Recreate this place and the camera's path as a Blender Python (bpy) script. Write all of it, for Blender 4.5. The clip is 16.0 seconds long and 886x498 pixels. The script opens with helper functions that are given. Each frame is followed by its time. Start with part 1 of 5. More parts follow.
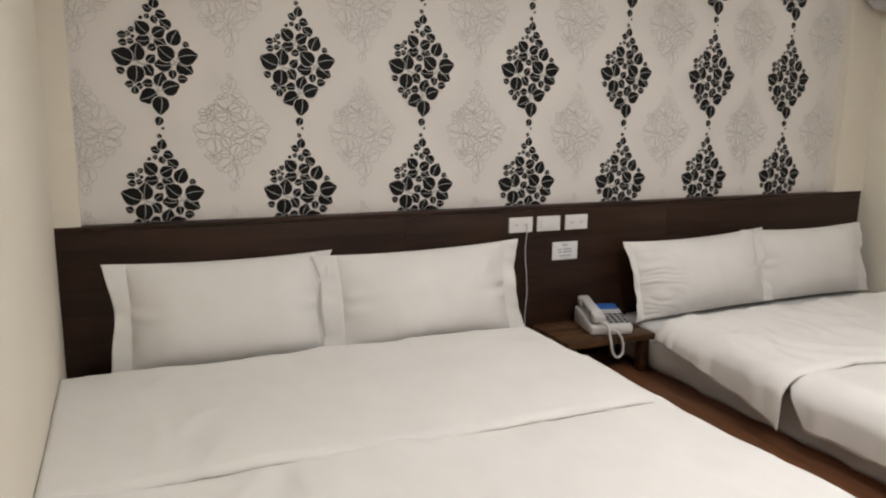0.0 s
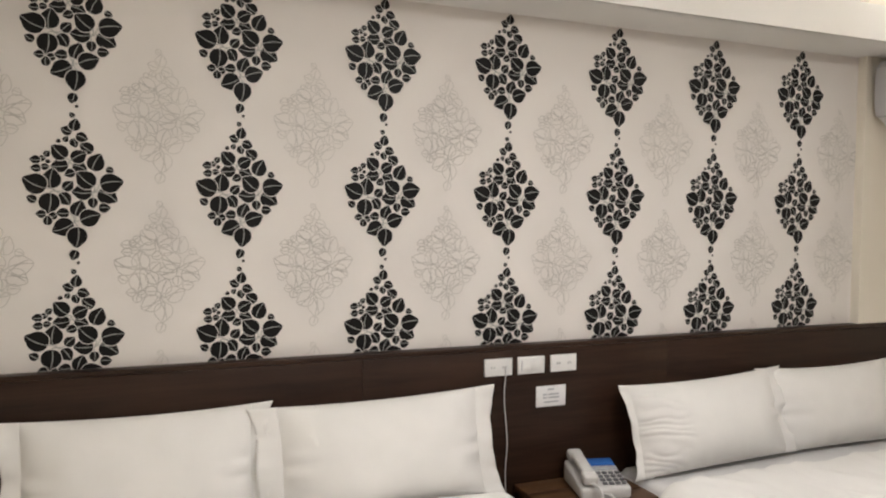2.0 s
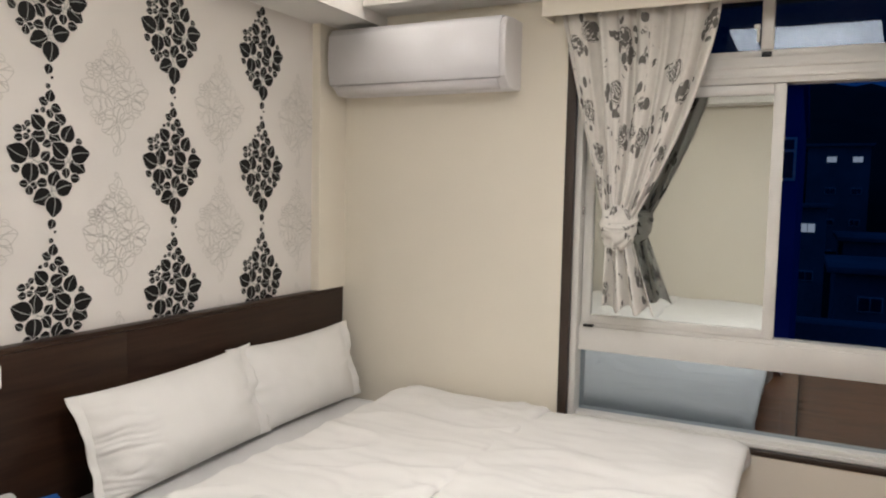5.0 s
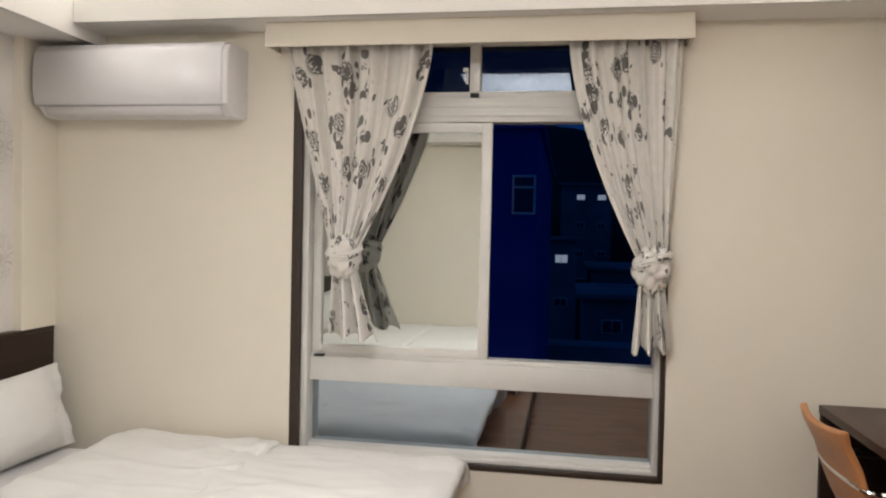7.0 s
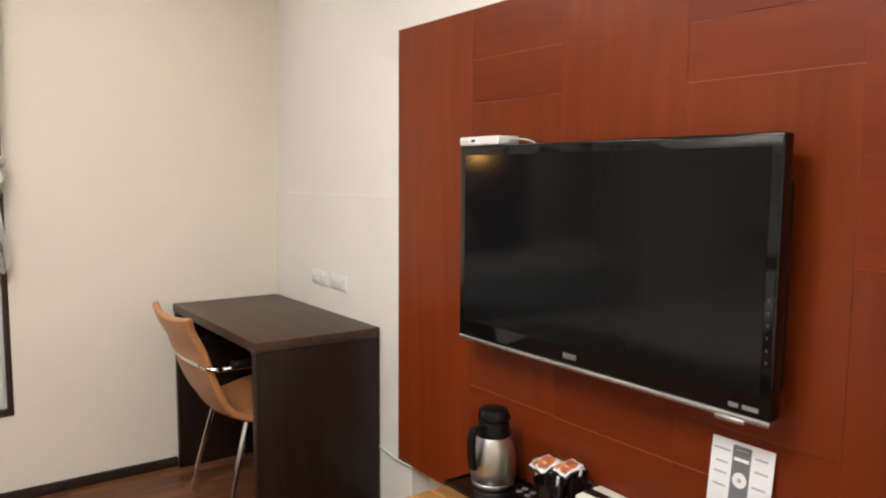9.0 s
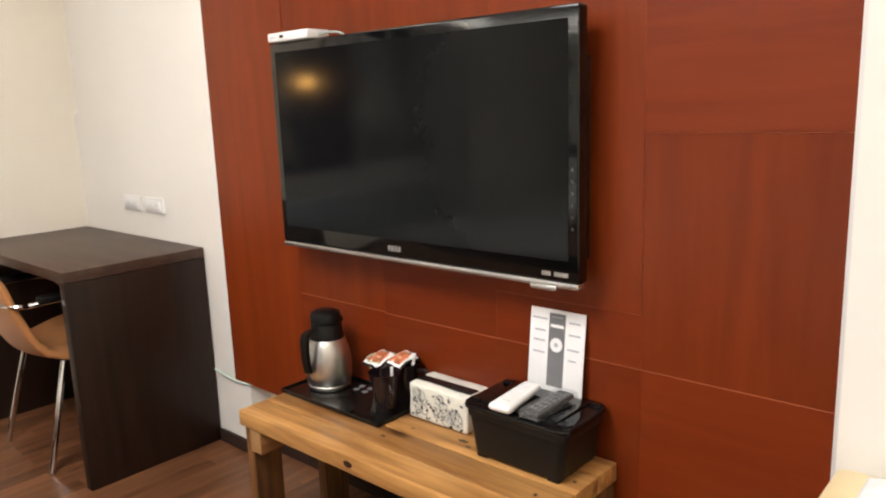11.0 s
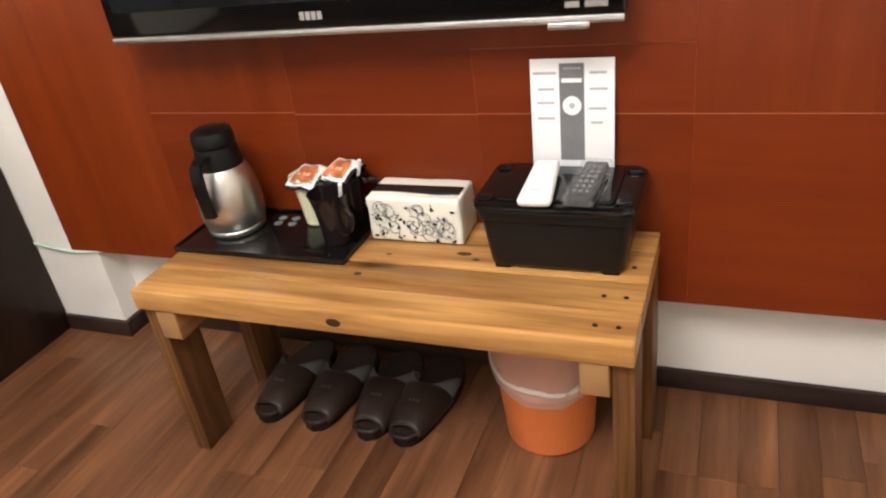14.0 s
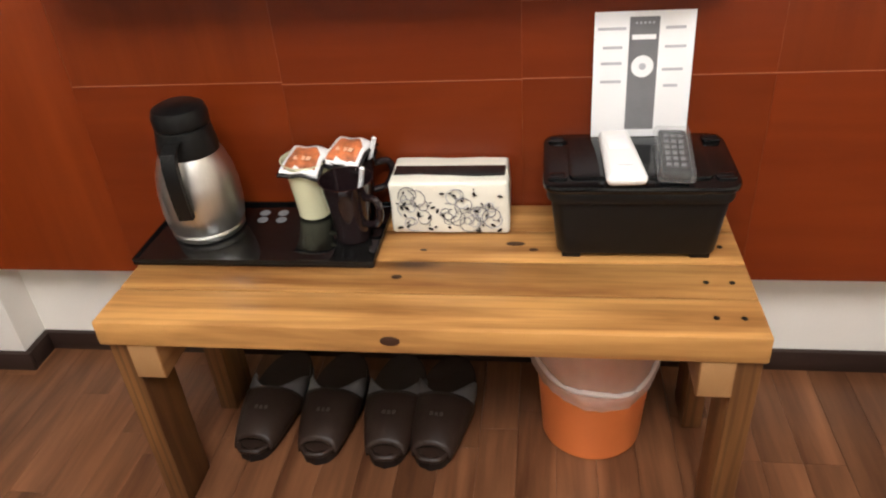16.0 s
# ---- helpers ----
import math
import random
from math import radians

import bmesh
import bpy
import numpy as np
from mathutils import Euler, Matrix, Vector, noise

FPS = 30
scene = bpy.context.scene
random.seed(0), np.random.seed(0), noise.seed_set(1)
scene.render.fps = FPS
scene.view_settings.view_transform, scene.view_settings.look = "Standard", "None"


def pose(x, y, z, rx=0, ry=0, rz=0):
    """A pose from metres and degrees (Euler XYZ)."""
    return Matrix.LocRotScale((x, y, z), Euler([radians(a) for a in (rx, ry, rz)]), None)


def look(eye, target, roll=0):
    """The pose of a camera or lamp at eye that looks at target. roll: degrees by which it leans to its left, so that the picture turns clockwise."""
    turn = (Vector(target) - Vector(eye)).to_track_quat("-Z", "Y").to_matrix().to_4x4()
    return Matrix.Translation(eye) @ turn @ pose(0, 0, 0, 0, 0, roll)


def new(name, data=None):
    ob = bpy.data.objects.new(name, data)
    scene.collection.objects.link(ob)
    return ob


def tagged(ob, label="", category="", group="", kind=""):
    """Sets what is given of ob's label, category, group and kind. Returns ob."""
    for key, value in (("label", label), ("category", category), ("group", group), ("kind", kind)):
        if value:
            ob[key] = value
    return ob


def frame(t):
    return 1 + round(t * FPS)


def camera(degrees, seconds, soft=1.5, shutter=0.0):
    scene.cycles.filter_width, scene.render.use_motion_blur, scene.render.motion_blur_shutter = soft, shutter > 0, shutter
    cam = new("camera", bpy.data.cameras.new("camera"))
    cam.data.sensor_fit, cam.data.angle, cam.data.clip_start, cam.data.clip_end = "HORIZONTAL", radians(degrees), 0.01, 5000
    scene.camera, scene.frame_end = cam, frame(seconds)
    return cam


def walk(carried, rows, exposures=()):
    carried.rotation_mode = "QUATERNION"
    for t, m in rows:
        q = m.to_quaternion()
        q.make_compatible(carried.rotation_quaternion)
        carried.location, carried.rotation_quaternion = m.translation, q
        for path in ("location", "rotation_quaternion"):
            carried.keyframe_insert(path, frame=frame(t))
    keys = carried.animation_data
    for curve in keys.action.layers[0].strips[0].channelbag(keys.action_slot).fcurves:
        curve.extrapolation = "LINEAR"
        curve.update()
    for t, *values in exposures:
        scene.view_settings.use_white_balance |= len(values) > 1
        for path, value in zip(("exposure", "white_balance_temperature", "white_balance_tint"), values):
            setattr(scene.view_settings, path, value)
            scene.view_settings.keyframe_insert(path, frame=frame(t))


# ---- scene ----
cam = camera(62.1, 16.0, soft=2.1)
PATH = [
    (0, (-0.078, 0.143, 1.347), (0.701, 1.946, 0.971), 0.7),
    (0.5, (0.059, 0.189, 1.349), (0.78, 2.039, 1.113), 0.5),
    (1, (0.175, 0.239, 1.375), (0.795, 2.136, 1.249), -0.3),
    (1.5, (0.198, 0.333, 1.4), (0.855, 2.221, 1.33), 0.9),
    (2, (0.271, 0.441, 1.423), (1.018, 2.294, 1.337), 0.6),
    (2.5, (0.321, 0.557, 1.383), (1.251, 2.322, 1.241), 0.6),
    (3, (0.383, 0.673, 1.35), (1.458, 2.355, 1.233), 0.8),
    (3.5, (0.442, 0.778, 1.395), (1.664, 2.356, 1.273), 1.2),
    (4, (0.494, 0.812, 1.405), (1.912, 2.217, 1.281), 1.3),
    (4.5, (0.521, 0.849, 1.405), (2.132, 2.026, 1.274), 0.8),
    (5, (0.542, 0.867, 1.42), (2.328, 1.752, 1.267), 1.2),
    (7.3, (0.607, 0.609, 1.398), (2.598, 0.772, 1.309), 1.0),
    (7.5, (0.603, 0.596, 1.388), (2.597, 0.592, 1.238), 1.5),
    (8, (0.616, 0.533, 1.34), (2.56, 0.102, 1.153), 0.6),
    (8.5, (0.641, 0.523, 1.315), (2.421, -0.366, 1.117), -0.6),
    (9, (0.614, 0.499, 1.283), (2.222, -0.673, 1.085), 0.4),
    (9.5, (0.588, 0.493, 1.274), (2.081, -0.823, 1.072), -0.6),
    (9.7, (0.572, 0.506, 1.263), (2.032, -0.84, 1.026), -1.0),
    (11.8, (0.638, 0.43, 1.169), (1.875, -1.067, 0.688), -3.5),
    (12, (0.664, 0.441, 1.176), (1.885, -1.055, 0.652), -4.2),
    (12.5, (0.754, 0.397, 1.14), (1.903, -1.086, 0.445), -6.2),
    (13, (0.879, 0.36, 1.115), (1.846, -1.176, 0.275), -6.8),
    (13.5, (1.027, 0.363, 1.11), (1.857, -1.199, 0.176), -7.6),
    (14, (1.181, 0.313, 1.075), (1.904, -1.281, 0.107), -8.4),
    (14.5, (1.319, 0.273, 1.067), (1.94, -1.311, 0.016), -7.2),
    (15, (1.449, 0.285, 1.067), (1.845, -1.35, -0.015), -4.9),
    (15.5, (1.528, 0.267, 1.062), (1.802, -1.374, -0.047), -4.3),
    (16, (1.582, 0.207, 1.032), (1.858, -1.455, -0.045), -4.6),
]
EXPOSURES = [(0, -0.62), (0.5, -0.46), (1, -0.42), (1.5, -0.30), (2, -0.28), (3.5, -0.31), (5, -0.34), (7.5, -0.12), (8.5, 0.17), (9, 0.22), (9.7, 0.38), (12, 0.66), (12.5, 0.75), (14, 0.70), (15.5, 0.66), (16, 0.60)]
walk(cam, [(t, look(eye, target, roll)) for t, eye, target, roll in PATH], EXPOSURES)

# ---- world and light ----
world = bpy.data.worlds.new("dusk")
scene.world = world
world.use_nodes = True
wn, wl = world.node_tree.nodes, world.node_tree.links
bg = wn["Background"]
bg.inputs["Color"].default_value = (0.016, 0.13, 0.62, 1)
bg.inputs["Strength"].default_value = 0.16

LAMP = (1.0, 0.985, 0.985)


def area(name, loc, sx, sy, watts, flip=False, color=LAMP):
    d = bpy.data.lights.new(name, "AREA")
    d.shape, d.size, d.size_y, d.energy, d.color = "RECTANGLE", sx, sy, watts, color
    ob = new(name, d)
    ob.matrix_world = pose(*loc, 180 if flip else 0, 0, 0)
    return ob


# the round ceiling lamp and the hidden cove strips in the recessed ceiling
area("ceiling_lamp_light", (1.65, 0.9, 2.515), 1.0, 1.0, 46)
area("cove_light_north", (1.6, 2.93, 2.375), 3.2, 0.06, 20, True)
area("cove_light_south", (1.6, -0.62, 2.375), 3.2, 0.06, 18, True)
area("cove_light_east", (3.70, 1.15, 2.375), 0.06, 3.2, 24, True)
area("cove_light_west", (-0.16, 1.15, 2.375), 0.06, 3.2, 10, True)


# ---- materials ----
def mat(name, color, rough=0.6, metal=0.0, scale=8.0, vary=0.12, bump=0.05, fine=None, spec=0.5, coords="Object", stretch=(1, 1, 1), coat=0.0, rnd=0.0):
    """A node material: base colour varied by two scales of noise, with fine relief."""
    m = bpy.data.materials.new(name)
    m.use_nodes = True
    n, l = m.node_tree.nodes, m.node_tree.links
    b = n["Principled BSDF"]
    b.inputs["Roughness"].default_value, b.inputs["Metallic"].default_value = rough, metal
    b.inputs["Specular IOR Level"].default_value = spec
    b.inputs["Coat Weight"].default_value = coat
    tc, mp = n.new("ShaderNodeTexCoord"), n.new("ShaderNodeMapping")
    mp.inputs["Scale"].default_value = stretch
    l.new(tc.outputs[coords], mp.inputs["Vector"])
    big, small = n.new("ShaderNodeTexNoise"), n.new("ShaderNodeTexNoise")
    big.inputs["Scale"].default_value, small.inputs["Scale"].default_value = scale, fine or scale * 14
    big.inputs["Detail"].default_value, small.inputs["Detail"].default_value = 4, 3
    for t in (big, small):
        l.new(mp.outputs["Vector"], t.inputs["Vector"])
    add = n.new("ShaderNodeMath")
    add.operation = "MULTIPLY_ADD"
    add.inputs[1].default_value = 0.35
    l.new(small.outputs["Fac"], add.inputs[0])
    l.new(big.outputs["Fac"], add.inputs[2])
    ramp = n.new("ShaderNodeValToRGB")
    ramp.color_ramp.elements[0].position, ramp.color_ramp.elements[1].position = 0.42, 0.95
    ramp.color_ramp.elements[0].color = (*[c * (1 - vary) for c in color], 1)
    ramp.color_ramp.elements[1].color = (*[min(1, c * (1 + vary)) for c in color], 1)
    l.new(add.outputs[0], ramp.inputs["Fac"])
    out = ramp.outputs["Color"]
    if rnd:
        info, hsv, mr = n.new("ShaderNodeObjectInfo"), n.new("ShaderNodeHueSaturation"), n.new("ShaderNodeMapRange")
        mr.inputs["To Min"].default_value, mr.inputs["To Max"].default_value = 1 - rnd, 1 + rnd
        l.new(info.outputs["Random"], mr.inputs["Value"])
        l.new(mr.outputs["Result"], hsv.inputs["Value"])
        l.new(out, hsv.inputs["Color"])
        out = hsv.outputs["Color"]
    l.new(out, b.inputs["Base Color"])
    if bump:
        bp = n.new("ShaderNodeBump")
        bp.inputs["Strength"].default_value, bp.inputs["Distance"].default_value = bump, 0.004
        l.new(add.outputs[0], bp.inputs["Height"])
        l.new(bp.outputs["Normal"], b.inputs["Normal"])
    return m


def wood(name, dark, light, along="x", rough=0.4, scale=1.0, rnd=0.0, knots=0.0, coat=0.0, contrast=(0.3, 0.75), lines=0.0):
    """Wood: stretched noise for the grain, thin pores, some knots; offset per object."""
    m = bpy.data.materials.new(name)
    m.use_nodes = True
    n, l = m.node_tree.nodes, m.node_tree.links
    b = n["Principled BSDF"]
    b.inputs["Roughness"].default_value = rough
    b.inputs["Specular IOR Level"].default_value = 0.28
    b.inputs["Coat Weight"].default_value = coat
    b.inputs["Coat Roughness"].default_value = 0.25
    tc, mp, info = n.new("ShaderNodeTexCoord"), n.new("ShaderNodeMapping"), n.new("ShaderNodeObjectInfo")
    st = {"x": (1.2, 14, 14), "y": (14, 1.2, 14), "z": (14, 14, 1.2)}[along]
    mp.inputs["Scale"].default_value = [s * scale for s in st]
    l.new(tc.outputs["Object"], mp.inputs["Vector"])
    mul = n.new("ShaderNodeMath")
    mul.operation = "MULTIPLY"
    mul.inputs[1].default_value = 40.0
    l.new(info.outputs["Random"], mul.inputs[0])
    off = n.new("ShaderNodeVectorMath")
    l.new(mp.outputs["Vector"], off.inputs[0])
    l.new(mul.outputs[0], off.inputs[1])
    g1, g2 = n.new("ShaderNodeTexNoise"), n.new("ShaderNodeTexNoise")
    g1.inputs["Scale"].default_value, g1.inputs["Detail"].default_value, g1.inputs["Distortion"].default_value = 1.0, 6, 1.2
    g2.inputs["Scale"].default_value, g2.inputs["Detail"].default_value = 6.0, 3
    l.new(off.outputs[0], g1.inputs["Vector"])
    l.new(off.outputs[0], g2.inputs["Vector"])
    add = n.new("ShaderNodeMath")
    add.operation = "MULTIPLY_ADD"
    add.inputs[1].default_value = 0.3
    l.new(g2.outputs["Fac"], add.inputs[0])
    l.new(g1.outputs["Fac"], add.inputs[2])
    sub = n.new("ShaderNodeMath")
    sub.operation = "SUBTRACT"
    sub.inputs[1].default_value = 0.15
    l.new(add.outputs[0], sub.inputs[0])
    ramp = n.new("ShaderNodeValToRGB")
    ramp.color_ramp.elements[0].position, ramp.color_ramp.elements[1].position = contrast
    ramp.color_ramp.elements[0].color, ramp.color_ramp.elements[1].color = (*dark, 1), (*light, 1)
    l.new(sub.outputs[0], ramp.inputs["Fac"])
    out = ramp.outputs["Color"]
    if lines:
        # growth lines: fine wavering bands along the grain
        wv, lm, wr, lx = n.new("ShaderNodeTexWave"), n.new("ShaderNodeMapping"), n.new("ShaderNodeValToRGB"), n.new("ShaderNodeMix")
        lm.inputs["Scale"].default_value = {"x": (1.3, 22, 22), "y": (22, 1.3, 22), "z": (22, 22, 1.3)}[along]
        wv.bands_direction = {"x": "Y", "y": "X", "z": "X"}[along]
        wv.inputs["Scale"].default_value, wv.inputs["Distortion"].default_value, wv.inputs["Detail"].default_value, wv.inputs["Detail Scale"].default_value = 1.0, 9.0, 3.0, 0.7
        off2 = n.new("ShaderNodeVectorMath")
        l.new(tc.outputs["Object"], lm.inputs["Vector"])
        l.new(lm.outputs["Vector"], off2.inputs[0])
        l.new(mul.outputs[0], off2.inputs[1])
        l.new(off2.outputs[0], wv.inputs["Vector"])
        wr.color_ramp.elements[0].position, wr.color_ramp.elements[1].position = 0.0, 0.45
        wr.color_ramp.elements[0].color, wr.color_ramp.elements[1].color = (lines, lines, lines, 1), (0, 0, 0, 1)
        l.new(wv.outputs["Fac"], wr.inputs["Fac"])
        lx.data_type = "RGBA"
        l.new(wr.outputs["Color"], lx.inputs["Factor"])
        l.new(out, lx.inputs["A"])
        lx.inputs["B"].default_value = (*[c * 0.8 for c in dark], 1)
        out = lx.outputs["Result"]
    if knots:
        vo, kr, mix, km = n.new("ShaderNodeTexVoronoi"), n.new("ShaderNodeValToRGB"), n.new("ShaderNodeMix"), n.new("ShaderNodeMapping")
        km.inputs["Scale"].default_value = {"x": (3, 9, 9), "y": (9, 3, 9), "z": (9, 9, 3)}[along]
        l.new(tc.outputs["Object"], km.inputs["Vector"])
        l.new(km.outputs["Vector"], vo.inputs["Vector"])
        vo.inputs["Scale"].default_value = 1.0
        kr.color_ramp.elements[0].position, kr.color_ramp.elements[1].position = 0.04, 0.17
        kr.color_ramp.elements[0].color, kr.color_ramp.elements[1].color = (knots, knots, knots, 1), (0, 0, 0, 1)
        l.new(vo.outputs["Distance"], kr.inputs["Fac"])
        mix.data_type = "RGBA"
        l.new(kr.outputs["Color"], mix.inputs["Factor"])
        l.new(out, mix.inputs["A"])
        mix.inputs["B"].default_value = (*[c * 0.35 for c in dark], 1)
        out = mix.outputs["Result"]
    if rnd:
        hsv, mr = n.new("ShaderNodeHueSaturation"), n.new("ShaderNodeMapRange")
        mr.inputs["To Min"].default_value, mr.inputs["To Max"].default_value = 1 - rnd, 1 + rnd
        l.new(info.outputs["Random"], mr.inputs["Value"])
        l.new(mr.outputs["Result"], hsv.inputs["Value"])
        l.new(out, hsv.inputs["Color"])
        out = hsv.outputs["Color"]
    l.new(out, b.inputs["Base Color"])
    bp = n.new("ShaderNodeBump")
    bp.inputs["Strength"].default_value, bp.inputs["Distance"].default_value = 0.12, 0.002
    l.new(sub.outputs[0], bp.inputs["Height"])
    l.new(bp.outputs["Normal"], b.inputs["Normal"])
    return m


def glow(name, color, strength):
    m = bpy.data.materials.new(name)
    m.use_nodes = True
    b = m.node_tree.nodes["Principled BSDF"]
    b.inputs["Base Color"].default_value = (*color, 1)
    b.inputs["Emission Color"].default_value, b.inputs["Emission Strength"].default_value = (*color, 1), strength
    return m


def pane_mat(name, tint, reflect):
    """Window glass with a mirror film: part mirror, part clear."""
    m = bpy.data.materials.new(name)
    m.use_nodes = True
    n, l = m.node_tree.nodes, m.node_tree.links
    n.remove(n["Principled BSDF"])
    gl, tr, mx = n.new("ShaderNodeBsdfGlossy"), n.new("ShaderNodeBsdfTransparent"), n.new("ShaderNodeMixShader")
    gl.inputs["Color"].default_value, gl.inputs["Roughness"].default_value = (*tint, 1), 0.0
    tr.inputs["Color"].default_value = (0.25, 0.3, 0.35, 1)
    mx.inputs["Fac"].default_value = reflect
    l.new(tr.outputs[0], mx.inputs[1])
    l.new(gl.outputs[0], mx.inputs[2])
    l.new(mx.outputs[0], n["Material Output"].inputs["Surface"])
    return m


def print_mat(name, ground, ink):
    """Cotton with a printed rose pattern: ringed blooms and scattered leaves, mapped along the cloth."""
    m = mat(name, ground, 0.9, 0, 30, 0.05, 0.1, fine=500, spec=0.2)
    n, l = m.node_tree.nodes, m.node_tree.links
    b = n["Principled BSDF"]
    base = b.inputs["Base Color"].links[0].from_socket
    uv = n.new("ShaderNodeTexCoord").outputs["UV"]

    def math(op, a, c=0.0, e=0.0):
        k = n.new("ShaderNodeMath")
        k.operation = op
        for i, v in enumerate((a, c, e)):
            if isinstance(v, (int, float)):
                k.inputs[i].default_value = v
            else:
                l.new(v, k.inputs[i])
        return k.outputs[0]
    wob = n.new("ShaderNodeTexNoise")
    wob.inputs["Scale"].default_value = 26
    l.new(uv, wob.inputs["Vector"])
    vo = n.new("ShaderNodeTexVoronoi")
    vo.inputs["Scale"].default_value, vo.inputs["Randomness"].default_value = 6.0, 0.8
    l.new(uv, vo.inputs["Vector"])
    d = math("ADD", vo.outputs["Distance"], math("MULTIPLY", math("SUBTRACT", wob.outputs["Fac"], 0.5), 0.26))
    bloom = math("LESS_THAN", d, 0.33)
    rings = math("GREATER_THAN", math("SINE", math("MULTIPLY_ADD", wob.outputs["Fac"], 9.0, math("MULTIPLY", d, 64.0))), -0.35)
    v2 = n.new("ShaderNodeTexVoronoi")
    v2.inputs["Scale"].default_value = 17
    lean = n.new("ShaderNodeMapping")
    lean.inputs["Rotation"].default_value, lean.inputs["Scale"].default_value = (0, 0, 0.6), (1.25, 0.8, 1)
    l.new(uv, lean.inputs["Vector"])
    l.new(lean.outputs["Vector"], v2.inputs["Vector"])
    near = math("LESS_THAN", d, 0.56)
    n2 = n.new("ShaderNodeTexNoise")
    n2.inputs["Scale"].default_value = 9
    l.new(uv, n2.inputs["Vector"])
    leaves = math("MULTIPLY", math("MULTIPLY", math("LESS_THAN", v2.outputs["Distance"], 0.38), near), math("GREATER_THAN", n2.outputs["Fac"], 0.46))
    ink_fac = math("MULTIPLY", math("MAXIMUM", math("MULTIPLY", bloom, rings), leaves), 0.92)
    mx = n.new("ShaderNodeMix")
    mx.data_type = "RGBA"
    l.new(ink_fac, mx.inputs["Factor"])
    l.new(base, mx.inputs["A"])
    mx.inputs["B"].default_value = (*ink, 1)
    l.new(mx.outputs["Result"], b.inputs["Base Color"])
    return m


WALL = mat("cream_wall_paint", (0.825, 0.768, 0.658), 0.75, 0, 1.5, 0.03, 0.06, fine=180, spec=0.3)
WHITEWALL = mat("white_wall_paint", (0.82, 0.79, 0.73), 0.7, 0, 1.5, 0.03, 0.05, fine=160, spec=0.3)
CEIL = mat("ceiling_paint", (0.84, 0.82, 0.78), 0.8, 0, 1.2, 0.02, 0.03, fine=120, spec=0.25)
PAPER = mat("wallpaper_ground", (0.775, 0.737, 0.695), 0.62, 0, 2.0, 0.03, 0.08, fine=260, spec=0.35)
INK = mat("black_print", (0.007, 0.006, 0.006), 0.5, 0, 30, 0.25, 0.0, spec=0.2)
VEIN = mat("leaf_vein_print", (0.36, 0.37, 0.345), 0.5, 0, 30, 0.1, 0.0)
OUTLINE = mat("silver_outline_print", (0.60, 0.57, 0.53), 0.5, 0.05, 9, 0.16, 0.0)
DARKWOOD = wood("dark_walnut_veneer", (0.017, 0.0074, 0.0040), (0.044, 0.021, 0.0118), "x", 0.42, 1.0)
# one desk walnut in two tones: shade coloured into the sides, light into the top
DARKWOOD_V_SHADE = wood("dark_walnut_veneer_upright", (0.014, 0.0064, 0.0038), (0.027, 0.0130, 0.0078), "z", 0.42, 1.2)
DESKTOP_LIT = wood("desk_walnut_top", (0.052, 0.029, 0.019), (0.080, 0.048, 0.034), "x", 0.42, 1.2)
REDWOOD_H = wood("red_cherry_board_lying", (0.118, 0.0155, 0.0028), (0.205, 0.033, 0.0058), "x", 0.32, 0.7, 0.10, contrast=(0.12, 0.92))
REDWOOD_V = wood("red_cherry_board_upright", (0.125, 0.0175, 0.0031), (0.225, 0.038, 0.0065), "z", 0.32, 0.7, 0.10, contrast=(0.12, 0.92))
# paler than the boards: the glint along their joints, put into the colour
SEAM_GLINT = mat("pale_joint_glint", (0.40, 0.15, 0.07), 0.5, 0, 20, 0.1, 0)
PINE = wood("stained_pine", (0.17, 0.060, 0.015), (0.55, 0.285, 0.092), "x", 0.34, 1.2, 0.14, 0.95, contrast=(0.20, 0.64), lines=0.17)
# bench rails and legs: the same stained pine with shade mixed into the colour
PINE_Y_SHADE = wood("stained_pine_crosswise", (0.13, 0.052, 0.016), (0.36, 0.17, 0.06), "y", 0.5, 0.9, 0.10, 0.5, contrast=(0.25, 0.7))
PINE_Z_SHADE = wood("stained_pine_upright", (0.060, 0.022, 0.007), (0.205, 0.090, 0.029), "z", 0.5, 0.9, 0.12, 0.5, contrast=(0.25, 0.7), lines=0.5)
OLDPINE = wood("brown_nightstand_wood", (0.036, 0.017, 0.008), (0.120, 0.060, 0.026), "x", 0.5, 0.9, 0.1, 0.5, contrast=(0.25, 0.7))
FLOOR = wood("laminate_strip", (0.072, 0.027, 0.012), (0.225, 0.095, 0.043), "y", 0.33, 1.1, 0.20, contrast=(0.25, 0.75))
FLOOR_GAP = mat("floor_joint", (0.11, 0.046, 0.022), 0.6)
BASEB = wood("baseboard_brown", (0.022, 0.012, 0.009), (0.045, 0.026, 0.020), "x", 0.5)
LINEN = mat("white_bed_linen", (0.83, 0.815, 0.785), 0.85, 0, 7, 0.02, 0.16, fine=420, spec=0.2)
LINEN2 = mat("white_pillowcase_cotton", (0.82, 0.805, 0.775), 0.85, 0, 9, 0.025, 0.18, fine=420, spec=0.2)
SHEET = mat("grey_white_fitted_sheet", (0.72, 0.71, 0.70), 0.9, 0, 9, 0.04, 0.2, fine=300, spec=0.2)
PLASTIC = mat("white_plastic", (0.80, 0.79, 0.77), 0.35, 0, 12, 0.02, 0.01)
ACWHITE = mat("glossy_white_plastic", (0.88, 0.87, 0.90), 0.26, 0, 8, 0.015, 0.0, coat=0.3)
ACGREY = mat("grey_white_plastic", (0.80, 0.78, 0.79), 0.4, 0, 8, 0.03, 0.0)
ALU = mat("white_window_aluminium", (0.72, 0.70, 0.66), 0.4, 0, 9, 0.04, 0.02)
